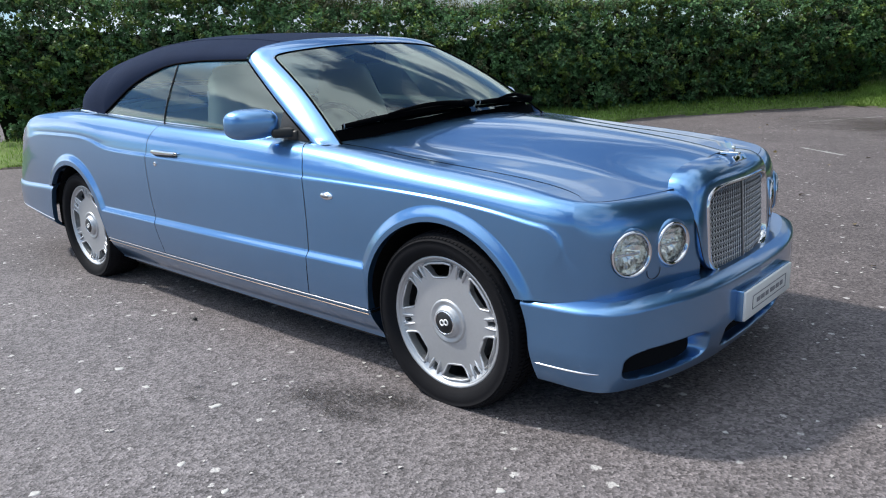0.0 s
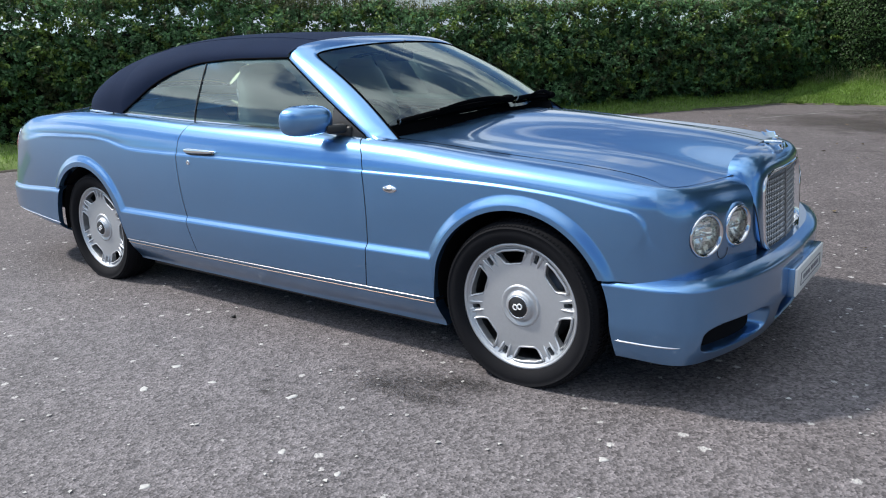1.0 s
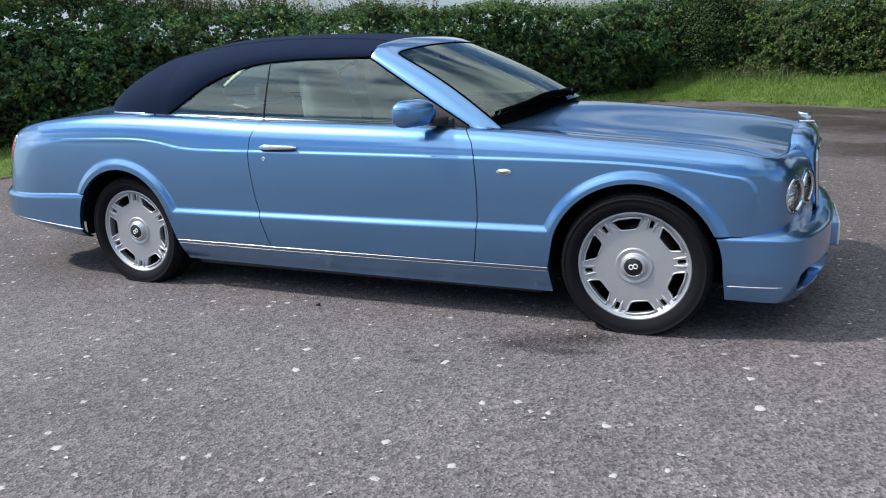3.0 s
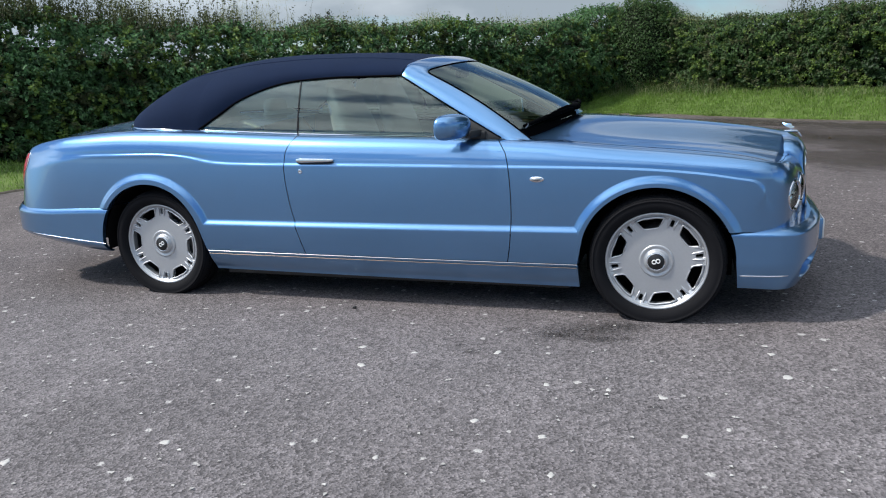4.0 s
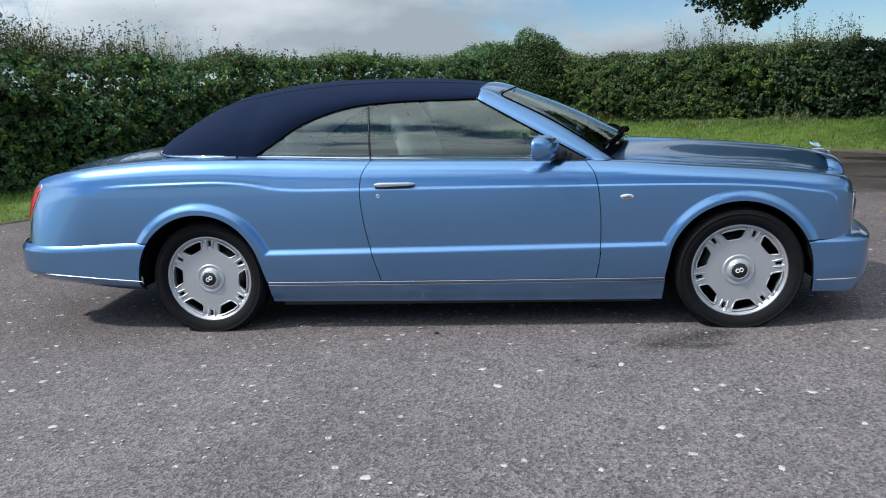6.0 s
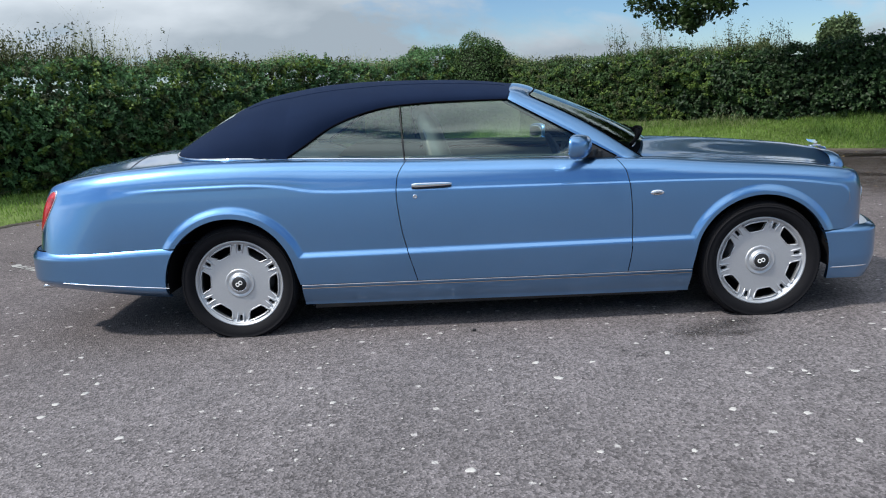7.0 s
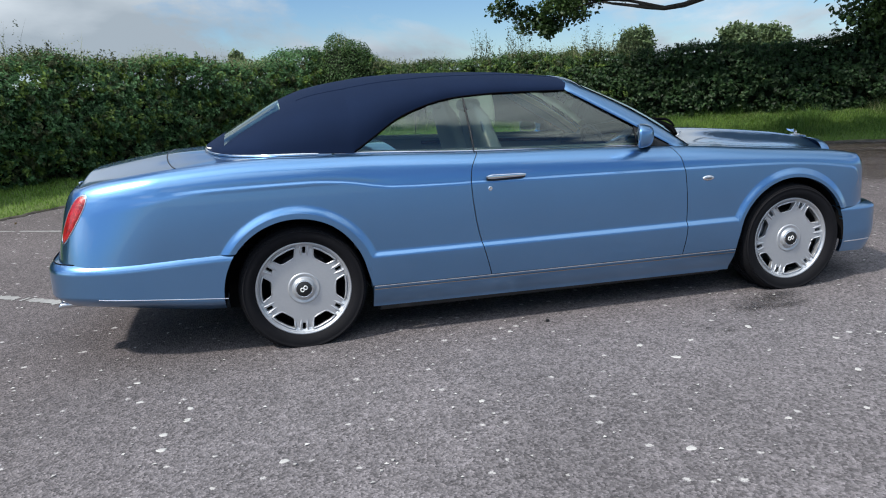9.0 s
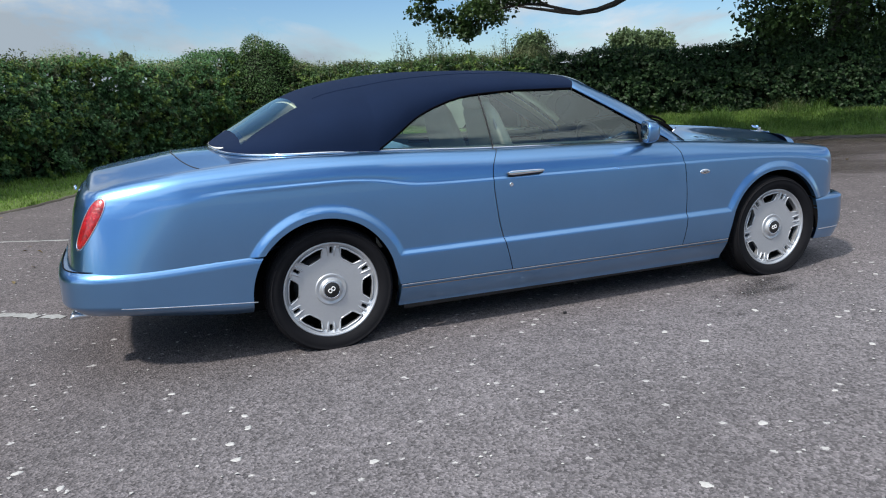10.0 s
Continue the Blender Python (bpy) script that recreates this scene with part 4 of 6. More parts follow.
def build_front(car):
    # bumper with three openings
    for side in (-1, 1):
        u, v = np.linspace(0, 1, 260)[:, None], np.linspace(0, 1, 120)[None, :]
        zq = .186 + (.512 - .186) * v
        x_end = ARF + np.sqrt(np.maximum((AR + .004) ** 2 - np.maximum(zq - .33, 0) ** 2, 0)) + .10 * np.clip(.33 - zq, 0, 1)
        s = np.interp(x_end, F_BUMP.x[::-1], F_BUMP.s[::-1]) * u
        x, y = F_BUMP.at(s)[:2]
        zlo = .186 + .008 * sm((2.2 - x) / .2)
        ztop = .512 + .0 * x
        z = zlo + (ztop - zlo) * v
        P = bumper_skin(F_BUMP, s, z, side, .512, .18, .05, .05)
        f1 = ((np.abs(y - .600) / .195) ** 4 + (np.abs(z - .284) / .056) ** 4) ** .25
        f2 = ((y / .285) ** 6 + (np.abs(z - .272) / .050) ** 6) ** (1 / 6)
        f = np.minimum(f1, f2)
        P[..., 0] -= .085 * sm((1.04 - f) / .13)
        sheet("front_bumper", P, PAINT, car, "deep blue front bumper", flip=side < 0, keep=~(f < .90)[:-1, :-1])
        yc, zc = y[:-1, :-1], z[:-1, :-1]
        sheet("bumper_end", np.stack([P[-1], P[-1] - np.array([0.0, side * .03, 0])], 1), PAINT, car)
        P2 = P.copy()
        P2[..., 0] = F_BUMP.at(s)[0] - .075
        P2[..., 1] *= .97
        k3 = (yc < .86) & (zc > .19) & (zc < .36)
        sheet("intake", P2, WELL, car, flip=side < 0, keep=k3)
        # top shelf back to the body
        a = bumper_skin(F_BUMP, F_BUMP.s, np.full_like(F_BUMP.s, .512), side, .512, .18, .05, .05)
        b = a.copy()
        b[:, 0] -= .16
        b[:, 1] *= .88
        b[:, 2] -= .006
        sheet("bumper_shelf", np.stack([a[::12], b[::12]], 1), PAINT, car)
        # bright strip low on the corner
        xs = np.linspace(1.975, 2.215, 16)
        sx = np.interp(xs, F_BUMP.x[::-1], F_BUMP.s[::-1])
        pipe("bumper_strip", bumper_skin(F_BUMP, sx, np.full(16, .268), side, .512, .18, .05, .05), [.001] + [.0044] * 13 + [.003, .001], SATIN, car, "thin bright bumper strip")
        # headlamps
        for (yl, zl, r), xl in zip(LAMPS, (2.226, 2.280)):
            lamp = tagged(new("headlamp"), label="round clear headlamp with chrome ring")
            lamp.parent = car
            lamp.location = (xl, side * yl, zl)
            lamp.rotation_euler = (0, 0, side * radians(26 if yl > .5 else 17))
            lathe("bezel", [(r + .015, -.034), (r + .014, -.004), (r + .010, .003), (r + .007, .005), (r + .0045, .003), (r + .003, -.006), (r + .003, -.03)], PAINT, lamp, n=56, axis="x")
            lathe("lamp_ring", [(r + .004, -.035), (r + .004, .006), (r, .013), (r - .006, .011), (r - .010, -.004)], CHROME, lamp, n=48, axis="x")
            # faceted bowl, bulb and shield behind a clear lens
            rg = np.random.default_rng(int(yl * 1000))
            ta = np.linspace(0, 2 * np.pi, 22, endpoint=False)[:, None]
            rr, dd = np.array([r - .008, r * .78, r * .52, r * .26, .004])[None, :], np.array([-.004, -.026, -.040, -.050, -.054])[None, :]
            dd = dd + rg.uniform(-.005, .005, (22, 5)) * np.array([0, 1, 1, .6, 0])
            bowl = sheet("reflector", np.stack([dd, rr * np.cos(ta), rr * np.sin(ta)], -1), REFLECT, lamp, "bright faceted lamp bowl", wrap=True)
            facing(bowl, (1, 0, 0)).data.polygons.foreach_set("use_smooth", [False] * len(bowl.data.polygons))
            put("bulb", ellipsoid((.020, .011, .011), 2.2, 16, 10) + np.array([-.030, 0, 0]), REFLECT, lamp)
            bm = bmesh.new()
            block(bm, (.010, r * 1.1, .008), (-.014, 0, -.004), .002)
            part("bulb_shield", bm, CHROME, lamp)
            facing(lathe("lens", [(r - .008, .002), (r * .7, .012), (r * .35, .018), (0, .020)], LENS, lamp, "clear domed lens", n=40, axis="x"), (1, 0, 0))
        # washer cover line
        t = np.linspace(np.pi * .95, np.pi * 2.05, 24)
        yy, zz = .575 + .034 * np.cos(t), .575 + .030 * np.sin(t)
        xx = np.interp(yy, BODY.y[:500], BODY.x[:500]) + .002
        pipe("washer_cover_line", np.stack([xx, side * yy, zz], 1), .0012, BLACK, car, sides=5)
    # radiator shell
    t = np.linspace(0, 2 * np.pi, 120, endpoint=False)

    c, s_ = np.cos(t), np.sin(t)

    def ring(hw, hh, zc, n, taper):
        r = (np.abs(c) ** n + np.abs(s_) ** n) ** (-1 / n)
        zz = zc + hh * r * s_
        return hw * r * c * (1 + taper * (zz - .68)), zz

    def face_x(yy, zz):
        return 2.354 - .30 * yy ** 2 - .07 * (zz - .66)
    # from the seam behind, rolled forward to the opening's edge
    seam_x = curve((.46, 2.336), (.58, 2.330), (.70, 2.312), (.76, 2.275), (.82, 2.224), (.86, 2.222), (.91, 2.232))
    y0, z0 = ring(.355, .207, .697, 4.2, .50)
    y1, z1 = ring(.293, .166, .660, 6.0, .06)
    x0, x1 = seam_x(z0), face_x(y1, z1)
    rolls = [(-.02, -.012)] + [(math.sin(k) , 1 - math.cos(k)) for k in np.linspace(0, math.pi / 2, 12)]
    P = np.stack([np.stack([x0 + (x1 - x0) * (a if k else 0) + (a if not k else 0), y0 + (y1 - y0) * (b if k else -b), z0 + (z1 - z0) * b], -1)
                  for k, (a, b) in enumerate(rolls)], 1)
    sheet("grille_shell", P, PAINT, car, "blue rounded radiator shell", wrap=True, flip=True)
    seen = z0 < .83
    for sd in (-1, 1):
        m = seen & (y0 * sd > .05) & (z0 > .52)
        o = np.argsort(z0[m])
        pipe("shell_line", np.stack([x0[m][o] + .001, y0[m][o] * 1.004, z0[m][o]], 1), .0022, BLACK, car, sides=6)
    rim = []
    for dx, hw, hh in ((-.002, .2935, .1665), (.007, .291, .164), (.006, .284, .157), (-.022, .281, .154)):
        yy, zz = ring(hw, hh, .660, 6.0, .06)
        rim.append(np.stack([face_x(yy, zz) + dx, yy, zz], -1))
    sheet("grille_rim", np.stack(rim, 1), CHROME, car, "chrome grille surround", wrap=True, flip=True)
    u, v = np.linspace(0, 1, 3)[:, None], np.linspace(-1, 1, 30)[None, :]
    sheet("grille_back", np.stack([2.305 - .30 * (v * .285) ** 2 + 0 * u, v * .285 + 0 * u, .50 + .32 * u + 0 * v], -1), WELL, car)
    # woven mesh
    V, Fc = [], []
    hw, hh, zc, step = .286, .156, .660, .0225
    for sgn in (-1, 1):
        for k in range(-30, 31):
            c = k * step
            pts = []
            for yy in np.linspace(-hw, hw, 90):
                zz = sgn * yy * 1.15 + c
                if (abs(yy) / hw) ** 6 + (abs(zz) / hh) ** 6 < 1:
                    pts.append((2.338 - .30 * yy ** 2 - .07 * zz + .003 * math.sin(math.pi * (yy / step * 2.3) + (0 if sgn > 0 else math.pi)), yy, zc + zz))
            if len(pts) > 3:
                q = tube(pts, .0026, 4)
                q = np.concatenate([q, q[:, :1]], 1)
                base = len(V)
                V += list(q.reshape(-1, 3))
                Fc += [tuple(np.array(f) + base) for f in grid_faces(*q.shape[:2])]
    mesh_ob("grille_mesh", V, Fc, MESH, car, "woven bright wire grille mesh", kind="stuff")
    zs_ = np.linspace(.506, .814, 8)
    pipe("grille_bar", np.stack([2.345 - .07 * (zs_ - .66), 0 * zs_, zs_], 1), .003, MESH, car)
    # mascot: plain winged shape on a small base
    lathe_at = new("mascot")
    tagged(lathe_at, label="small chrome winged bonnet ornament")
    lathe_at.parent = car
    lathe_at.location = (2.275, .02, .908)
    bm = bmesh.new()
    block(bm, (.075, .028, .010), (0, 0, .003), .004)
    block(bm, (.022, .012, .024), (.006, 0, .018), .003)
    part("base", bm, CHROME, lathe_at)
    for sd in (-1, 1):
        P = np.array([[(.010 - .045 * a - .010 * b, sd * (.004 + .030 * a + .004 * b), .020 + .014 * a ** 2 + b * .024 * (1 - .35 * a)) for b in (0, .5, 1)] for a in np.linspace(0, 1, 8)])
        sheet("wing", P, CHROME, lathe_at)
    # badge on the shell
    bm = bmesh.new()
    block(bm, (.006, .11, .026), (2.318, 0, .896), .003, Matrix.Rotation(radians(-35), 4, "Y"))
    part("shell_badge", bm, CHROME, car)
    # number plate with unreadable print
    pl = tagged(new("number_plate"), label="white front number plate with grey print")
    pl.parent = car
    pl.location = (2.450, .03, .375)
    for nm, dx, w, h, mt in (("plinth", -.018, .252, .060, PAINT), ("plate", .0, .250, .057, PLATE)):
        bm = bmesh.new()
        block(bm, (.012 if nm == "plate" else .032, w * 2, h * 2), (dx, 0, 0), .004)
        part(nm, bm, mt, pl)
    for yy, zz, w, h in ((0, .026, .36, .003), (0, -.026, .36, .003), (-.18, 0, .003, .054), (.18, 0, .003, .054), (-.12, 0, .035, .018), (-.075, 0, .035, .018), (-.03, 0, .03, .018),
                         (.03, 0, .05, .018), (.085, 0, .035, .018), (.13, 0, .03, .018)):
        bm = bmesh.new()
        block(bm, (.002, w, h), (.0075, yy, zz), .0005)
        part("print_bar", bm, INK, pl)


def build_rear(car):
    for side in (-1, 1):
        u, v = np.linspace(0, 1, 110)[:, None], np.linspace(0, 1, 50)[None, :]
        zq = .264 + (.585 - .264) * v
        x_end = ARR - np.sqrt(np.maximum((AR + .004) ** 2 - np.maximum(zq - .335, 0) ** 2, 0))
        s = np.interp(x_end, R_BUMP.x, R_BUMP.s) * u
        x = R_BUMP.at(s)[0]
        ztop = .585 - .02 * sm((-1.95 - x) / .6)
        zlo = .264 + .070 * sm((-1.95 - x) / .8)
        z = zlo + (ztop - zlo) * v
        t = np.clip((z - (ztop - .052)) / .052, 0, 1)
        xx, y, nx, ny = R_BUMP.at(s)
        ins = .028 * t ** 2.2 + .07 * np.clip((zlo + .062 - z) / .062, 0, 1) ** 1.5
        # outline runs rear to front, so its normal points inward
        P = np.stack([xx + nx * ins, side * (y + ny * ins), z], -1)
        sheet("rear_bumper", P, PAINT, car, "deep blue rear bumper", flip=side > 0)
        a = P[:, -1]
        b = a.copy()
        b[:, 0] += .12
        b[:, 1] *= .90
        b[:, 2] += .01
        sheet("bumper_shelf", np.stack([a, b], 1), PAINT, car)
        pipe("bumper_gap", a[4:] + np.array([.002, -side * .003, .004]), .0032, WELL, car, sides=6)
        P2 = np.stack([P[-1], P[-1] - np.array([0.0, side * .03, 0])], 1)
        sheet("bumper_end", P2, PAINT, car)
        xs = np.linspace(-1.965, -2.62, 24)
        zz = .334 + .050 * (xs + 1.965) / -.655
        sx = np.interp(xs, R_BUMP.x, R_BUMP.s)
        xx, y, nx, ny = R_BUMP.at(sx)
        i2 = -.001 + 0 * zz
        pipe("bumper_strip", np.stack([xx + nx * i2, side * (y + ny * i2), zz], 1), [.0028] * 20 + [.0025, .002, .0015, .001], SATIN, car, "thin bright bumper strip")
        # tail lamp
        lamp = tagged(new("tail_lamp"), label="upright oval red tail lamp with chrome rim")
        lamp.parent = car
        sc, zc = BODY.at_x(-2.742), .800
        tt = np.linspace(0, 2 * np.pi, 48, endpoint=False)[:, None]
        for nm, rr, oo, mt in (("rim", (1.07, 1.05, 1.0, .97), (-.004, .003, .005, .001), CHROME), ("lens", (.99, .9, .7, .4, .02), (.001, .005, .008, .0095, .010), RED)):
            r = np.array(rr)[None, :]
            da, db = .056 * r * np.sign(np.cos(tt)) * np.abs(np.cos(tt)) ** .8, .124 * r * np.sign(np.sin(tt)) * np.abs(np.sin(tt)) ** .85
            sx = sc + da * (1 + 1.2 * db) - .60 * db
            P = skin(sx, zc + db, side, off=0.0)
            n_ = np.stack(BODY.at(sx)[2:], -1)
            P[..., 0] += n_[..., 0] * np.array(oo)[None, :]
            P[..., 1] += side * n_[..., 1] * np.array(oo)[None, :]
            sheet(nm, P, mt, lamp, wrap=True, flip=side > 0)
        # exhaust trim: a flat oval outlet, dark inside
        tt = np.linspace(0, 2 * np.pi, 40, endpoint=False)[:, None]
        prof = np.array([(.09, .96, .96), (.0, 1.0, 1.0), (-.012, .98, .97), (-.010, .88, .80), (.05, .84, .74)])[None, :, :]
        yy = .068 * prof[..., 1] * np.sign(np.cos(tt)) * np.abs(np.cos(tt)) ** .6
        zz = .021 * prof[..., 2] * np.sign(np.sin(tt)) * np.abs(np.sin(tt)) ** .7
        P = np.stack([-2.866 + prof[..., 0] + .55 * zz + 0 * tt, side * .60 + yy, .314 + zz], -1)
        tip = sheet("exhaust_tip", P, SATIN, car, "flat chrome exhaust trim", wrap=True)
        sheet("outlet", np.stack([P[:, -1], P[:, -1] * 0 + P[:, -1].mean(0)], 1), WELL, tip, wrap=True)
    # boot badge
    bm = bmesh.new()
    block(bm, (.012, .09, .024), (-2.818, 0, .915), .004)
    part("boot_badge", bm, CHROME, car)



# ---------------------------------------------------------------- the car: fittings and cabin
def ellipsoid(half, n=2.6, nu=32, nv=20):
    t, p = np.linspace(0, 2 * np.pi, nu, endpoint=False)[:, None], np.linspace(-np.pi / 2, np.pi / 2, nv)[None, :]
    e = lambda w, f: np.sign(f) * np.abs(f) ** (2 / n)
    return np.stack([half[0] * e(0, np.cos(p)) * e(0, np.cos(t)), half[1] * e(0, np.cos(p)) * e(0, np.sin(t)), half[2] * e(0, np.sin(p)) + 0 * t], -1)


def put(name, P, material, parent, label="", wrap=True):
    return sheet(name, P, material, parent, label, wrap=wrap)


def fittings(car):
    for side in (-1, 1):
        # door handle and lock
        h = tagged(new("door_handle"), label="chrome door handle with a key lock below")
        h.parent = car
        xs = np.linspace(-.490, -.258, 20)
        P = skin(BODY.at_x(xs), np.full(20, .881), side, off=.018)
        r = np.linspace(.0150, .0095, 20) * np.sqrt(np.clip(np.sin(np.pi * np.linspace(.04, .96, 20)) * 2.2, 0, 1))
        tt = np.linspace(0, 2 * np.pi, 17)[None, :]
        e = lambda f: np.sign(f) * np.abs(f) ** .7
        q = r[:, None]
        grip = np.stack([P[:, 0:1] + 0 * tt, P[:, 1:2] + side * .55 * q * e(np.cos(tt)), P[:, 2:3] + .92 * q * e(np.sin(tt))], -1)
        sheet("grip", grip, CHROME, h, flip=side < 0)
        P = skin(BODY.at_x(xs), np.full(20, .868), side, off=.003)
        pipe("recess", P, r * .8, BLACK, h, sides=8)
        P = skin(BODY.at_x(xs), np.full(20, .880), side, off=.0005)
        pipe("backplate", P, r * .55, SATIN, h, sides=8)
        c = skin(BODY.at_x(np.array([-.473])), np.array([.815]), side, off=0)[0]
        k = tagged(new("lock"), label="round chrome key lock")
        k.parent = car
        k.location = c
        lathe("lock_ring", [(.013, -.004), (.013, .003), (.010, .006), (.006, .004), (0, .004)], CHROME, k, n=24, side=side)
        # side repeater
        P = ellipsoid((.040, .010, .017), 2.0)
        m = tagged(new("side_repeater"), label="small clear oval indicator in a chrome rim")
        m.parent = car
        m.location = skin(BODY.at_x(np.array([.935])), np.array([.770]), side, off=.001)[0]
        put("rim", P, CHROME, m)
        put("lens", P * np.array([.78, 1.25, .68]), MESH, m)
        # mirror
        mi = tagged(new("door_mirror"), label="blue door mirror on a black foot")
        mi.parent = car
        mi.location = (.485, side * .945, 1.058 if side < 0 else 1.040)
        P = ellipsoid((.060, .104, .068), 2.9, 40, 26)
        x = P[..., 0] / .060
        P[..., 2] *= 1 - .14 * x
        P[..., 1] *= 1 - .10 * x
        P[..., 0] = np.maximum(P[..., 0], -.040)
        P[..., 0] -= .42 * side * P[..., 1]
        put("housing", P, PAINT, mi)
        G = ellipsoid((.004, .088, .054), 2.8, 32, 12)
        G[..., 0] -= .042 + .42 * side * G[..., 1]
        put("mirror_glass", G, MIRROR, mi)
        bm = bmesh.new()
        block(bm, (.070, .10, .040), (.075, -side * .105, -.045), .012, Matrix.Rotation(side * .5, 4, "Z"))
        block(bm, (.10, .035, .05), (.100, -side * .14, -.060), .010)
        part("mirror_foot", bm, BLACK, mi)
        # black quarter panel behind the mirror foot
        xs = np.linspace(.50, .715, 10)[:, None]
        zt = 1.341 - (xs - .09) * (1.341 - .984) / .63
        zb = z_base(xs) - .006
        q = np.linspace(0, 1, 4)[None, :]
        z = zb + (zt - zb) * q
        sheet("mirror_panel", np.stack([xs + 0 * q, side * (side_y(xs, z) - .004), z], -1), BLACK, car)
        # inside of the doors
        u, v = np.linspace(0, 1, 20)[:, None], np.linspace(0, 1, 8)[None, :]
        x = -1.25 + 2.1 * u + 0 * v
        sheet("door_card", np.stack([x, side * (.80 - .05 * v - .02 * np.sin(np.pi * v)) + 0 * x, z_base(x) - .008 - .55 * v], -1), CARD, car, "stone leather door lining")
        # cream trim inside the screen pillar, and a wood strip along the door top
        q = np.linspace(.06, .98, 16)
        B = screen_edge(q, 1.0) * np.array([1, side, 1])
        pipe("pillar_trim", B + np.array([-.045, -side * .030, -.012]), .020, CREAM, car, "cream leather pillar trim", sides=10)
        xs = np.linspace(-.50, .62, 16)
        pipe("door_veneer", np.stack([xs, side * .770 + 0 * xs, z_base(xs) - .050], 1), .014, WOOD, car, "polished wood door strip")
        xs = np.linspace(-1.2, .68, 20)
        pipe("waist_rail", np.stack([xs, side * .785 + 0 * xs, z_base(xs) - .004], 1), .016, CREAM, car, "cream leather door capping")
    # wipers: arm from a capped spindle, blade along the foot of the screen, thin hose hooked at its tip
    for v0, v1 in ((-.10, -.95), (.78, .02)):
        w = tagged(new("wiper"), label="black windscreen wiper at rest")
        w.parent = car
        q = np.linspace(0, 1, 24)
        v = v0 + (v1 - v0) * q
        P = screen(.138 - .062 * np.abs(v) ** 3, v)
        P[:, 2] += .012
        pipe("blade", P, .010 + .004 * np.sin(np.pi * q), SEAL, w)
        a = screen(.130 - .060 * np.abs(v[:17]) ** 3, v[:17])
        a[:, 2] += .020 + .020 * np.sin(np.pi * q[:17] * 1.3)
        a[:, 0] += .012
        pipe("arm", a, np.linspace(.013, .007, 17), SEAL, w, sides=8)
        put("spindle_cap", ellipsoid((.032, .036, .020), 2.4, 24, 14) + a[0] + np.array([-.005, 0, .002]), SEAL, w)
        b0 = P[-1] + np.stack([.008 + .016 * np.sin(np.pi * q[:14]), -.02 * q[:14] * np.sign(v0 - v1), .045 * q[:14] - .010], 1)
        pipe("hose", b0, .0032, SATIN, w, sides=6)


def seat_shape(w, h, lean, depth):
    """A bolstered seat back: rows up, columns across, both faces."""
    u, v = np.linspace(0, 1, 22)[:, None], np.linspace(0, 2 * np.pi, 36, endpoint=False)[None, :]
    hw = w * (1 - .22 * sm((u - .62) / .3)) * (1 - .25 * sm((u - .93) / .07))
    c, s_ = np.cos(v), np.sin(v)
    e = lambda f, n: np.sign(f) * np.abs(f) ** (2 / n)
    d = depth * (1 - .35 * u) * (1 - .5 * sm((u - .9) / .1))
    y = hw * e(s_, 3.0)
    x = d * e(c, 3.0) * (1 + .25 * (np.abs(y) / w) ** 2 * (c > 0))
    P = np.stack([x - lean * u * h, y + 0 * u, h * u + 0 * v], -1)
    return P.transpose(1, 0, 2)


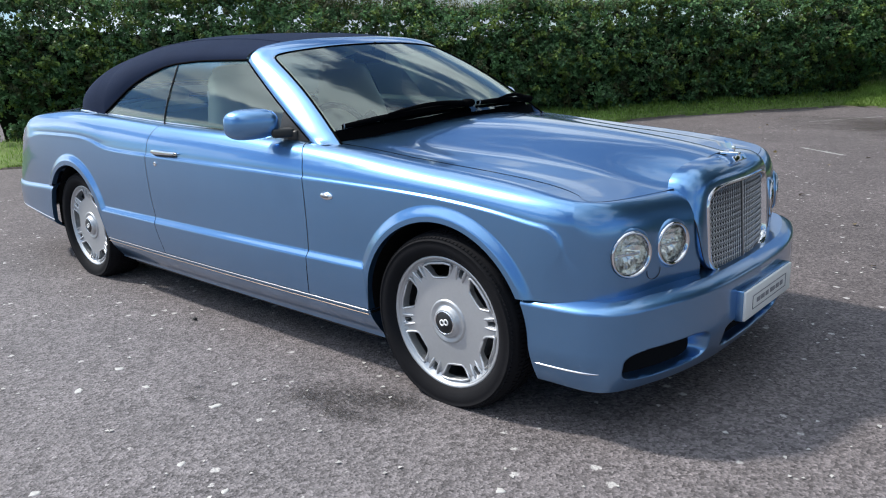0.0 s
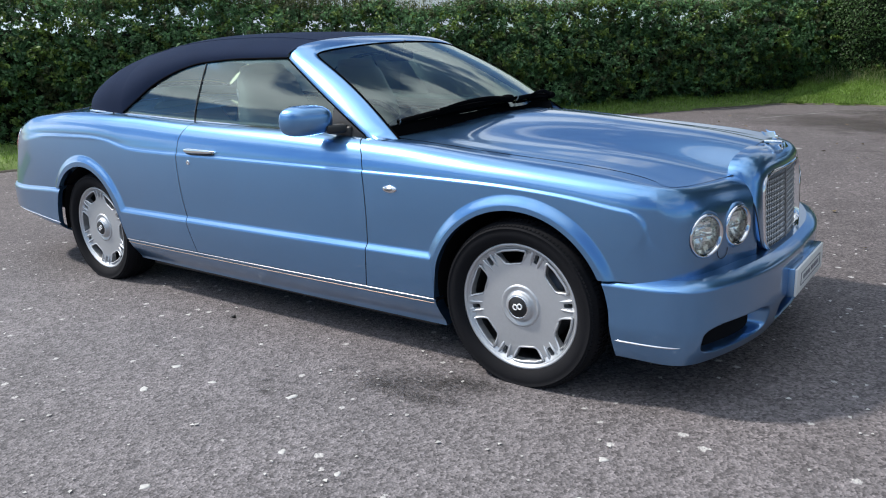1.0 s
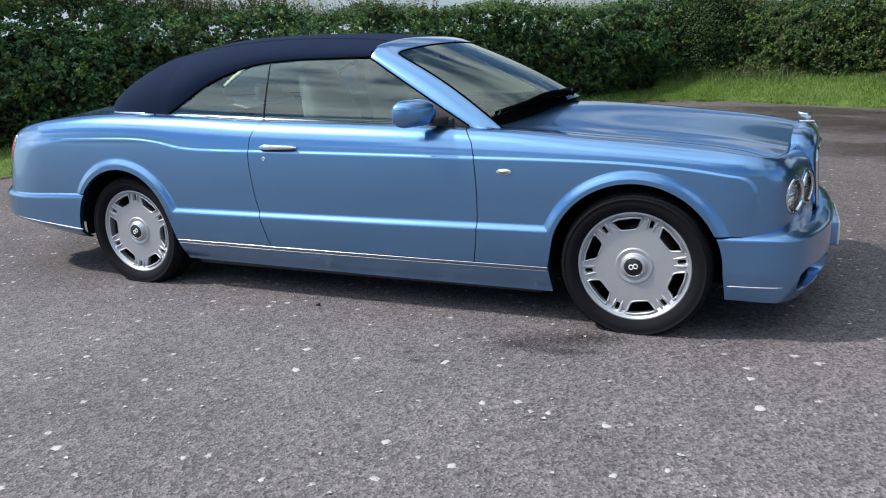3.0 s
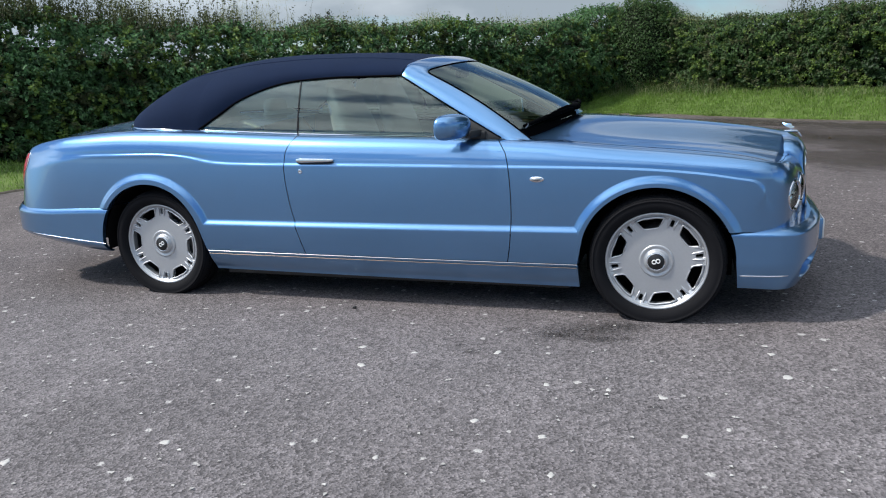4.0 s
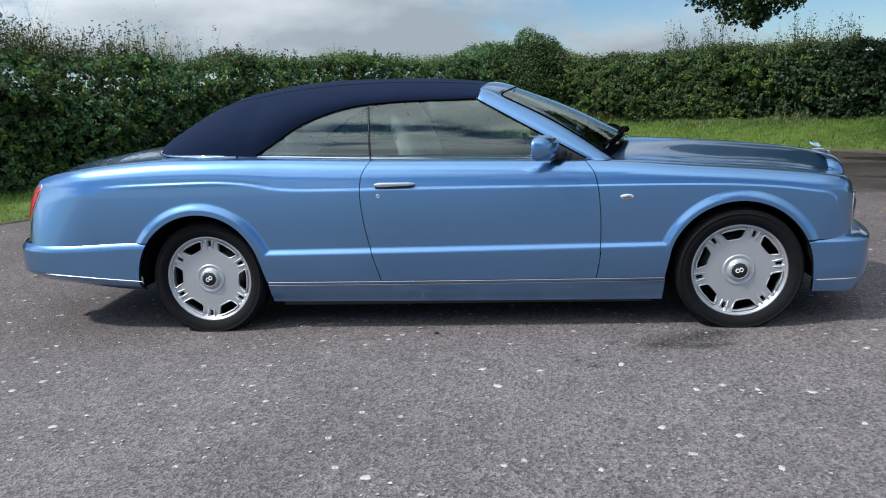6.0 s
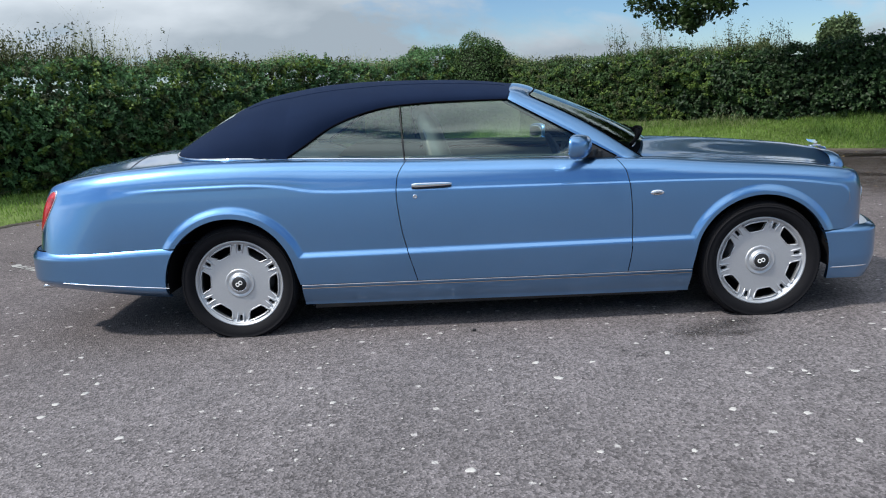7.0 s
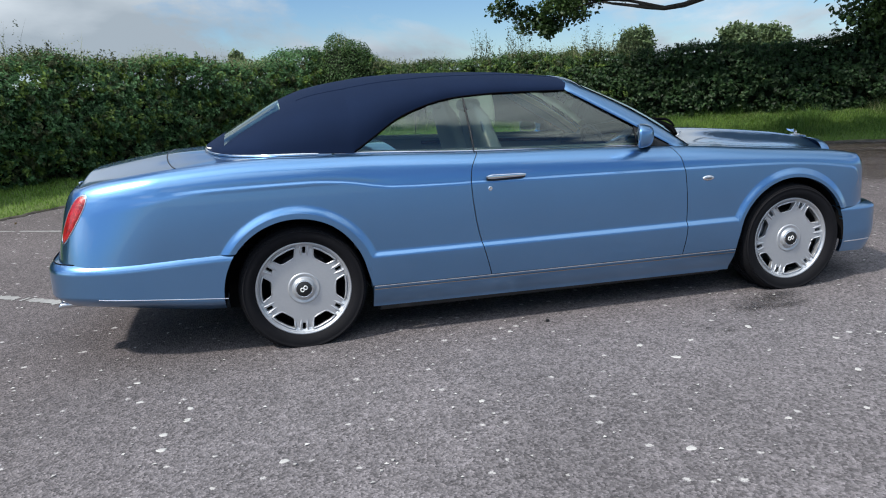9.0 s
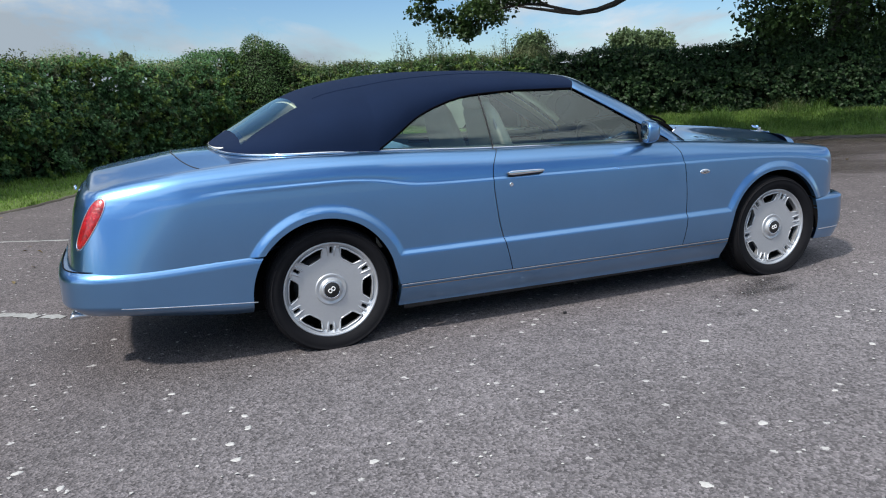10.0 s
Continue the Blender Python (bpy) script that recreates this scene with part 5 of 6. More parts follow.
def cabin(car):
    for sy in (-.39, .39):
        s = tagged(new("front_seat"), label="cream leather front seat with tall backrest")
        s.parent = car
        s.location = (-.20, sy, .52)
        P = seat_shape(.265, .76, .30, .085)
        put("backrest", P, CREAM, s)
        top = ellipsoid((.055, .15, .04), 3)
        put("headrest", top + np.array([-.235, 0, .755]), CREAM, s)
        q = ellipsoid((.28, .27, .085), 4)
        put("cushion", q + np.array([.24, 0, -.04]), CREAM, s)
        # belt guide at the outer shoulder
        o = np.sign(sy)
        zs = np.linspace(.36, .66, 10)
        pipe("belt_guide", np.stack([-.30 * zs - .02, o * .215 + 0 * zs, zs], 1), [.004, .012, .016, .016, .016, .016, .016, .014, .01, .004], SATIN, s, "bright seat belt guide")
    r = tagged(new("rear_seat"), label="cream leather rear bench seat")
    r.parent = car
    r.location = (-1.08, 0, .54)
    for sy in (-.33, .33):
        put("backrest", seat_shape(.31, .56, .42, .09) + np.array([0, sy, 0]), CREAM, r)
        put("headrest", ellipsoid((.05, .13, .07), 3) + np.array([-.26, sy, .58]), CREAM, r)
    put("cushion", ellipsoid((.25, .62, .09), 4) + np.array([.22, 0, -.05]), CREAM, r)
    # dashboard
    u, v = np.linspace(0, 1, 24)[:, None], np.linspace(-1, 1, 40)[None, :]
    prof = np.array([(1.02, .915), (.90, .955), (.76, .978), (.66, .955), (.64, .90), (.66, .80), (.70, .66)])
    k = np.linspace(0, len(prof) - 1, 24)
    px, pz = np.interp(k, np.arange(len(prof)), prof[:, 0])[:, None], np.interp(k, np.arange(len(prof)), prof[:, 1])[:, None]
    hump = .020 * np.exp(-((v * .74 + .39) / .17) ** 2)
    sheet("dashboard", np.stack([px + 0 * v - .10 * v ** 2 * (px > .8), v * .73 + 0 * u, pz + hump * (px < .8)], -1), NAVY, car, "navy leather dashboard")
    bm = bmesh.new()
    block(bm, (.02, 1.40, .12), (.640, 0, .87), .006)
    part("dash_veneer", bm, WOOD, car, "polished wood dashboard face")
    bm = bmesh.new()
    block(bm, (1.0, .22, .30), (.20, 0, .52), .04)
    part("console", bm, WOOD, car)
    # steering wheel
    w = tagged(new("steering_wheel"), label="dark leather steering wheel")
    w.parent = car
    w.location = (.46, -.39, .93)
    w.rotation_euler = (0, radians(-28), 0)
    t = np.linspace(0, 2 * np.pi, 48, endpoint=False)
    pipe("wheel_rim", np.stack([0 * t, .19 * np.cos(t), .19 * np.sin(t)], 1), .015, NAVY, w, closed=True, sides=10)
    put("boss", ellipsoid((.03, .07, .06), 3), NAVY, w)
    for a in (0, math.pi, -math.pi / 2):
        pipe("spoke", [(0, .05 * math.cos(a), .05 * math.sin(a)), (0, .19 * math.cos(a), .19 * math.sin(a))], .014, NAVY, w)
    pipe("column", [(0, 0, 0), (.25, 0, .0)], .035, NAVY, w)
    # rear-view mirror
    m = tagged(new("interior_mirror"), label="dark rear-view mirror under the header")
    m.parent = car
    m.location = (.27, 0, 1.325)
    put("mirror_body", ellipsoid((.022, .115, .034), 3.5), BLACK, m)
    pipe("stem", [(.02, 0, .02), (.05, 0, .075)], .008, BLACK, m)
    # sun visors
    for sy in (-.34, .34):
        bm = bmesh.new()
        block(bm, (.13, .42, .016), (.165, sy, 1.368), .006, Matrix.Rotation(radians(14), 4, "Y"))
        part("sun_visor", bm, LINING, car)
    u, v = np.linspace(0, 1, 3)[:, None], np.linspace(-1, 1, 3)[None, :]
    sheet("cabin_floor", np.stack([-1.6 + 2.6 * u + 0 * v, .72 * v + 0 * u, .34 + 0 * (u + v)], -1), NAVY, car, "navy carpet")
    sheet("parcel_shelf", np.stack([-1.8 + .5 * u + 0 * v, .56 * v + 0 * u, 1.02 + 0 * u + 0 * v], -1), NAVY, car)


car = build_car()
fittings(car)
cabin(car)

# ---------------------------------------------------------------- the place
S_GROUND = 900.0
V = [(-S_GROUND, -S_GROUND, 0), (S_GROUND, -S_GROUND, 0), (S_GROUND, S_GROUND, 0), (-S_GROUND, S_GROUND, 0)]
tagged(mesh_ob("ground", V, [(0, 1, 2, 3)], ROAD, smooth=False), "worn grey asphalt car park with pale chips", "car park", kind="structure")


def along(a, b, k, off):
    """A point k metres along the line a-b and off metres to its left."""
    d = (Vector(b) - Vector(a)).normalized()
    return Vector(a) + d * k + Vector((-d.y, d.x)) * off


H1A, H1B = (-12.6, -2.0), (0.15, 15.0)
H2A, H2B = (0.15, 14.9), (20.5, 5.1)


def leaf_cloud(name, pts, nrm, size, material, parent, label="", rng=None, long=1.5):
    """Many folded leaves at points, facing roughly along nrm."""
    n = len(pts)
    a = rng.normal(size=(n, 3))
    nn = nrm + .75 * rng.normal(size=(n, 3))
    nn /= np.linalg.norm(nn, axis=1)[:, None]
    t = np.cross(nn, a)
    t /= np.linalg.norm(t, axis=1)[:, None]
    w = np.cross(nn, t)
    sz = size * rng.uniform(.6, 1.35, n)[:, None]
    tip, tail = pts + t * sz * long / 2, pts - t * sz * long / 2
    l, r = pts + w * sz * .42 + nn * sz * .16, pts - w * sz * .42 + nn * sz * .16
    V = np.stack([tail, r, tip, l], 1).reshape(-1, 3)
    i = np.arange(n)[:, None] * 4
    F = np.concatenate([i + np.array([[0, 1, 2]]), i + np.array([[0, 2, 3]])], 1).reshape(-1, 3)
    me = bpy.data.meshes.new(name)
    me.vertices.add(len(V))
    me.vertices.foreach_set("co", V.astype(np.float32).ravel())
    me.loops.add(len(F) * 3)
    me.loops.foreach_set("vertex_index", F.astype(np.int32).ravel())
    me.polygons.add(len(F))
    me.polygons.foreach_set("loop_start", np.arange(0, len(F) * 3, 3, dtype=np.int32))
    me.update(calc_edges=True)
    me.materials.append(material)
    ob = new(name, me)
    ob.parent = parent
    return tagged(ob, label=label, kind="stuff")


def bumps(x, y, seed):
    """Soft lumps from a few waves."""
    r = np.random.default_rng(seed)
    s = 0
    for k in range(7):
        f = r.uniform(.5, 4.5)
        a, p, _ = r.uniform(0, 6.28), r.uniform(0, 6.28), r.uniform(-1, 1)
        s = s + np.sin(f * (x * math.cos(a) + y * math.sin(a) * 1.6) + p) / (1 + .6 * f)
    return s


def blades(name, base, h, width, lean, material, parent, label, rng):
    """Grass blades: bent two-piece strips."""
    n = len(base)
    ang = rng.uniform(0, 2 * np.pi, n)
    d = np.stack([np.cos(ang), np.sin(ang), 0 * ang], 1)
    w = np.stack([-np.sin(ang), np.cos(ang), 0 * ang], 1) * width
    L = (lean * rng.uniform(.3, 1.3, n) * h)[:, None]
    up = np.array([[0, 0, 1.0]])
    m = base + d * L * .35 + up * h[:, None] * .6
    t = base + d * L + up * h[:, None]
    V = np.stack([base - w, base + w, m + w * .7, m - w * .7, t], 1).reshape(-1, 3)
    i = np.arange(n)[:, None] * 5
    F3 = np.concatenate([i + np.array([[0, 1, 2]]), i + np.array([[0, 2, 3]]), i + np.array([[3, 2, 4]])], 1).reshape(-1, 3)
    me = bpy.data.meshes.new(name)
    me.vertices.add(len(V))
    me.vertices.foreach_set("co", V.astype(np.float32).ravel())
    me.loops.add(len(F3) * 3)
    me.loops.foreach_set("vertex_index", F3.astype(np.int32).ravel())
    me.polygons.add(len(F3))
    me.polygons.foreach_set("loop_start", np.arange(0, len(F3) * 3, 3, dtype=np.int32))
    me.update(calc_edges=True)
    me.materials.append(material)
    ob = new(name, me)
    ob.parent = parent
    return tagged(ob, label=label, kind="stuff")


def hedge(a, b, height, seed, n_leaf, label, lump=None, overgrown=0.0, leaf=.036, shoots=(), start=0.0, broad=99.0, main=None, core_drop=.12):
    """A clipped hedge: a dark lumpy core, a coat of leafy sprays and loose growth on top. a to b runs with the car park on its right."""
    rng = np.random.default_rng(seed)
    A, B = np.array(a), np.array(b)
    L = np.linalg.norm(B - A)
    d = (B - A) / L
    nrm = np.array([d[1], -d[0]])
    root = tagged(new("hedge"), label, "hedge")

    def topz(k):
        z = height + .06 * bumps(k, 0 * k, seed + 1) + .03 * bumps(3.1 * k, 0 * k, seed + 2)
        if lump:
            z = z + lump[1] * np.exp(-((k - lump[0]) / lump[2]) ** 2)
        return z + overgrown * sm((10.8 - k) / 3.2)

    def face(k, h):
        """Offset outward of the face at a height share h."""
        return .11 * bumps(k, 2.2 * h, seed) + .07 * bumps(2.6 * k, 5 * h, seed + 7) + .16 * np.sin(np.pi * np.clip(h, 0, 1)) - .10 * np.clip(h - .8, 0, 1) * 3

    def place(k, off, z):
        return np.stack([A[0] + d[0] * k + nrm[0] * off, A[1] + d[1] * k + nrm[1] * off, z], -1)

    # core: a dark sheet painting the shade deep among the leaves
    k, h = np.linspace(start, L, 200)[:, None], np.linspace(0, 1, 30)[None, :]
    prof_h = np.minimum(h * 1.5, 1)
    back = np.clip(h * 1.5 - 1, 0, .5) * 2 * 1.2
    sheet("shade_core", place(k + 0 * h, face(k, prof_h) - .24 - back, topz(k) * prof_h - core_drop * sm(prof_h * 4 - 3)), CORE, root)
    # a thin deep layer with gaps, then sprays of leaves along short twigs
    n = int(n_leaf * .34)
    k, h = rng.uniform(start, L, n), rng.uniform(0, 1, n) ** .9
    stay = (rng.uniform(size=n) < .55 + .55 * bumps(4 * k, 8 * h, seed + 9)) & (k < broad + .6)
    k, h = k[stay], h[stay]
    N = np.tile([[nrm[0], nrm[1], .6]], (len(k), 1))
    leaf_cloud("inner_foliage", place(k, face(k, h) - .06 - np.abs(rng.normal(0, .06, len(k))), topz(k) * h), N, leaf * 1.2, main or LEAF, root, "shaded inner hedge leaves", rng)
    per, dark = 24, []
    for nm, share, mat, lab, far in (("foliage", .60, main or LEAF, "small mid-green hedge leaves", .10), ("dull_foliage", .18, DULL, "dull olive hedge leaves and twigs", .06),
                                     ("young_foliage", .17, SPRIG, "yellow-green young hedge sprigs", .16)):
        m = int(n_leaf * share / per)
        hk, hh = rng.uniform(start, L, m), rng.uniform(0, 1, m) ** .8
        if nm == "dull_foliage":
            hk = hk + .25 * np.sin(hk * 7)
        reach = rng.uniform(.08, .26, m)
        way = np.stack([.75 * rng.normal(size=m), .35 + .45 * rng.normal(size=m), .25 + .55 * rng.normal(size=m)], 1)
        way /= np.linalg.norm(way, axis=1)[:, None]
        pick = np.repeat(np.arange(m), per)
        q = rng.uniform(0, 1, m * per) * reach[pick]
        jit = .022 * rng.normal(size=(m * per, 3))
        out = (face(hk, hh) - .03 + rng.uniform(0, far, m) + .05 * bumps(hk * 3.4, hh * 6, seed + 5))[pick]
        P = place(hk[pick] + way[pick, 0] * q + jit[:, 0], out + way[pick, 1] * q + jit[:, 1], np.maximum((topz(hk) * hh)[pick] + way[pick, 2] * q + jit[:, 2], .02))
        big = (hk + 1.2 * bumps(1.5 * hk, 4 * hh, seed + 15) > broad)[pick] & (rng.uniform(size=m * per) < .985)
        dark.append(P[big][::2])
        leaf_cloud(nm, P[~big], np.tile([[nrm[0], nrm[1], .75]], ((~big).sum(), 1)), leaf, mat, root, lab, rng)
    # broad leaves in the colour that carries the tree's shade
    dark = np.concatenate(dark)
    if len(dark):
        leaf_cloud("broad_foliage", dark, np.tile([[nrm[0], nrm[1], .75]], (len(dark), 1)), leaf * 1.75, BROAD, root, "broad green leaves, darkened for tree shade", rng, long=1.3)
    n = n_leaf // 6
    k, q = rng.uniform(start, L, n), rng.uniform(0, 1, n)
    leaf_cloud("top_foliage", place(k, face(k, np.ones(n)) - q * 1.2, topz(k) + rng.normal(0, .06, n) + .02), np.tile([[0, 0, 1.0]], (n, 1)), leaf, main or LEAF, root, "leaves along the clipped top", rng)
    # thin seeding stalks in drifts
    n = int(L * 130)
    k, q = rng.uniform(start, L, n), rng.uniform(0, .9, n)
    drift = np.clip(.55 + .5 * bumps(1.3 * k, 0 * k, seed + 12), .08, 1.3)
    high = rng.uniform(.08, .34, n) * drift * np.where(rng.uniform(size=n) < .05, 1.9, 1.0)
    if overgrown:
        high = high * (1 + 3.0 * np.exp(-((k - 9.6) / 2.2) ** 2))
    base = place(k, -.1 - q, topz(k) - .04)
    blades("seed_growth", np.repeat(base, 2, 0) + rng.normal(0, .02, (2 * n, 3)), np.repeat(high, 2) * rng.uniform(.7, 1.1, 2 * n), .0026, .7, STRAW, root, "thin pale seed stalks above the hedge", rng)
    m = 5
    P = np.repeat(base, m, 0)
    P[:, 2] += np.repeat(high, m) * rng.uniform(.45, 1.0, n * m)
    P[:, :2] += rng.normal(0, .035, (n * m, 2))
    leaf_cloud("seed_fluff", P, rng.normal(size=(n * m, 3)), .013, STRAW, root, "fine pale seed heads", rng, long=2.2)
    # leafy shoots in clusters: middle, spread, count, height
    for mid, spread, n, tall in shoots:
        k, q = np.clip(mid + spread * rng.normal(size=n), start, L), rng.uniform(.0, .8, n)
        high = tall * rng.uniform(.35, 1.0, n)
        base = place(k, -q, topz(k) - .08)
        blades("shoot_stem", base, high, .005, .25, DULL, root, "upright stems above the hedge", rng)
        m = 18
        P = np.repeat(base, m, 0)
        P[:, 2] += np.repeat(high, m) * rng.uniform(.12, 1.0, n * m)
        P[:, :2] += rng.normal(0, .030, (n * m, 2))
        leaf_cloud("shoot_foliage", P, rng.normal(size=(n * m, 3)), .027, DULL, root, "small leaves on upright shoots", rng, long=1.9)
    return root


L1 = math.dist(H1A, H1B)
hedge(H1A, H1B, 2.00, 3, 155000, "clipped mixed green hedge in shade along the car park", lump=(L1 - .3, .42, .8), overgrown=.34, start=4.2, leaf=.043, main=LIFTEDLEAF, core_drop=.45,
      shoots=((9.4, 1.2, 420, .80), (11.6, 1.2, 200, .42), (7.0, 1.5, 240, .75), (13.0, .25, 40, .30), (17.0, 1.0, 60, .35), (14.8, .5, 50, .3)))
hedge(H2A, H2B, 1.92, 11, 200000, "clipped green hedge behind a grass verge, shaded by a tree", lump=(.5, .42, .7), leaf=.035,
      shoots=((4.0, .16, 20, .95), (4.7, .20, 22, .90), (5.3, .3, 14, .5), (6.4, .20, 22, .80), (7.4, .30, 28, .85), (2.5, .25, 90, .30), (1.6, .3, 24, .36), (9.2, .6, 40, .30), (12.2, .8, 40, .3)), broad=6.3)


def verge(name, edge, inner, rise, label, n_short, n_tall, seed, tall=1.0, wild=None):
    """A grass strip between the asphalt's edge line and the hedge."""
    rng = np.random.default_rng(seed)
    E, I = np.array(edge, float), np.array(inner, float)
    m = len(E)
    q = np.linspace(0, 1, 12)
    root = tagged(new(name), label, "grass verge")
    u = np.linspace(0, m - 1, 60)

    def at(uu, qq):
        e = np.stack([np.interp(uu, np.arange(m), E[:, k]) for k in (0, 1)], -1)
        i = np.stack([np.interp(uu, np.arange(m), I[:, k]) for k in (0, 1)], -1)
        wob = .06 * np.sin(uu * 9 + seed) + .04 * np.sin(uu * 23)
        p = e + (i - e) * np.maximum(qq + wob * (1 - qq), 0)[..., None]
        z = .02 + .05 * sm(qq * 6) + rise * sm(qq) + .02 * np.sin(uu * 17) * qq
        return np.concatenate([p, z[..., None]], -1)

    U, Q = np.meshgrid(u, q, indexing="ij")
    P = at(U, Q)
    P[:, 0, 2] = -.01
    sheet("turf", P, TURF, root)
    uu, qq = rng.uniform(0, m - 1, n_short), rng.uniform(0, 1, n_short)
    b = at(uu, qq)
    h = rng.uniform(.02, .055, n_short) * (1 + .8 * qq)
    blades("short_grass", b, h, .0045, .6, LAWN, root, "short fresh green grass", rng)
    uu, qq = rng.uniform(0, m - 1, n_tall), 1 - rng.uniform(0, .75, n_tall) ** 1.4
    b = at(uu, qq)
    clump = .30 + .95 * sm(.5 + .75 * bumps(uu * 4.3, qq * 2.5, seed + 3))
    h = rng.uniform(.12, .46, n_tall) * sm((qq - .52) * 2.8) * tall * clump
    cut = int(n_tall * .40)
    blades("tall_grass", b[:cut], h[:cut], .0026, .9, STRAW, root, "long pale seeding grass", rng)
    blades("long_grass", b[cut:], h[cut:] * .75, .0035, .9, GRASS, root, "long green grass", rng)
    if wild:
        n = 26000
        uu, qq = m - 1 - (m - 1 - wild) * rng.uniform(0, 1, n) ** .8, rng.uniform(.12, 1, n)
        clump = .35 + .9 * sm(.5 + .8 * bumps(uu * 5.1, qq * 3.0, seed + 6))
        h = rng.uniform(.08, .34, n) * clump * sm(qq * 2.2) * sm((uu - wild) * 1.2 + .1)
        blades("unkempt_grass", at(uu, qq), h, .0040, 1.0, GRASS, root, "unkempt long dark green grass", rng)
    return root


verge("grass_verge", [(-11.2, -3.4), (-7.98, .80), (-6.2, 3.2), (-4.75, 5.75), (-3.7, 7.35), (-2.67, 10.1), (-.6, 12.6)],
      [(-12.7, -2.3), (-9.3, 2.3), (-7.4, 4.9), (-6.0, 6.9), (-4.8, 8.4), (-3.0, 10.9), (-.5, 14.2)], .12, "narrow uneven green grass strip below the hedge", 26000, 2200, 21, .35)
verge("grass_verge", [(-.6, 12.6), (.9, 12.4), (3.1, 10.7), (5.4, 9.4), (7.8, 7.9), (10.0, 7.0), (11.5, 6.1), (16, 3.6)],
      [(-.5, 14.4), (.9, 14.4), (4.0, 13.0), (6.5, 11.8), (9.0, 10.6), (11.5, 9.4), (13.5, 8.4), (18.5, 6.0)], .34, "wide sunlit grass bank with long seeding grass", 90000, 40000, 22, .8, 3.2)


def bush(at, half, seed, n, label):
    """A round overgrown clump: dark core and a coat of leaves."""
    rng = np.random.default_rng(seed)
    root = tagged(new("bush"), label, "bush")
    d = rng.normal(size=(n, 3))
    d /= np.linalg.norm(d, axis=1)[:, None]
    lump = 1 + .10 * np.sin(5 * d[:, 0] + 2) * np.sin(4 * d[:, 1]) + .08 * np.sin(9 * d[:, 2] + 3 * d[:, 0])
    r = lump * (1 - .16 * np.abs(rng.normal(size=n)))
    P = np.array(at) + d * r[:, None] * np.array(half)
    leaf_cloud("foliage", P, d + np.array([0, 0, .4]), .038, LEAF, root, "mid-green leaves", rng)
    # dark body painting the shade inside the bush
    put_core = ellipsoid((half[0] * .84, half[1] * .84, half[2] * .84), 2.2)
    sheet("shade_core", put_core + np.array(at), CORE, root, wrap=True)
    m = 60
    a = rng.uniform(0, 6.28, m)
    q = rng.uniform(0, .75, m)
    base = np.array(at) + np.stack([np.cos(a) * q * half[0], np.sin(a) * q * half[1], np.sqrt(1 - q * q) * half[2] * .95], 1)
    blades("seed_growth", base, rng.uniform(.08, .35, m), .004, .4, STRAW, root, "thin shoots", rng)
    return root


bush((.50, 14.75, 1.24), (.92, .88, 1.46), 41, 30000, "rounded overgrown bush where the hedges meet")


def limb(pts, r0, r1, rng, wob=.05):
    """A tapering crooked limb along rough points."""
    q, _ = spline(pts, 24)
    q = q + np.cumsum(rng.normal(0, wob * .2, q.shape), 0) * np.linspace(0, 1, 24)[:, None]
    return q, np.linspace(r0, r1, 24)


def tree(base, height, trunk_r, limbs, layers, seed, label, leaf, mat, group=""):
    rng = np.random.default_rng(seed)
    root = tagged(new("tree"), label, "tree", group)
    q, r = limb([base, (base[0] + .2, base[1] + .1, height * .35), (base[0] - .1, base[1] + .3, height * .7), (base[0], base[1], height)], trunk_r, trunk_r * .35, rng)
    pipe("trunk", q, r * (1 + .12 * np.sin(np.arange(24) * 1.7)), BARK, root, "rough brown trunk", sides=14)
    for pts, a, b in limbs:
        q, r = limb(pts, a, b, rng)
        pipe("limb", q, r, BARK, root, sides=8)
    for name, clumps, size in layers:
        P, N = [], []
        for cx, cy, cz, rr, n in clumps:
            d = rng.normal(size=(n, 3))
            d /= np.linalg.norm(d, axis=1)[:, None]
            # leaves gather in small sprays
            k = max(n // 14, 1)
            hubs = rng.normal(size=(k, 3))
            hubs = hubs / np.linalg.norm(hubs, axis=1)[:, None] * rng.uniform(.35, 1.0, (k, 1))
            pick = rng.integers(0, k, n)
            P.append(np.array([cx, cy, cz]) + (hubs[pick] + .15 * rng.normal(size=(n, 3))) * np.array(rr))
            N.append(d * .6 + np.array([0, 0, .8]))
        leaf_cloud(name, np.concatenate(P), np.concatenate(N), size, mat, root, leaf, rng, long=1.35)
    return root


# the big tree whose limbs hang over the hedge
T = (15.2, 10.6, 0)
sprays = [(6, 13.3, 3.15, (0.8, 0.5, 0.4), 1500), (5.15, 13.9, 2.95, (0.6, 0.45, 0.38), 620), (4.6, 14.2, 3.25, (0.55, 0.4, 0.3), 420), (5.55, 13.5, 2.75, (0.36, 0.32, 0.3), 760), (6.9, 12.8, 3.6, (0.9, 0.6, 0.35), 1600), (4.9, 13.8, 3.65, (0.8, 0.5, 0.22), 1000)]
skirt = [(11.6, 8.9, 3.1, (1.3, 1.1, 0.95), 2600), (13.2, 8.2, 3.3, (1.5, 1.2, 1.2), 2600), (15, 7.8, 3.6, (1.8, 1.5, 1.6), 2600), (12.2, 9.6, 2.3, (1.2, 0.8, 0.7), 2800), (14.2, 8.6, 2.2, (1.5, 0.9, 0.9), 3600)]
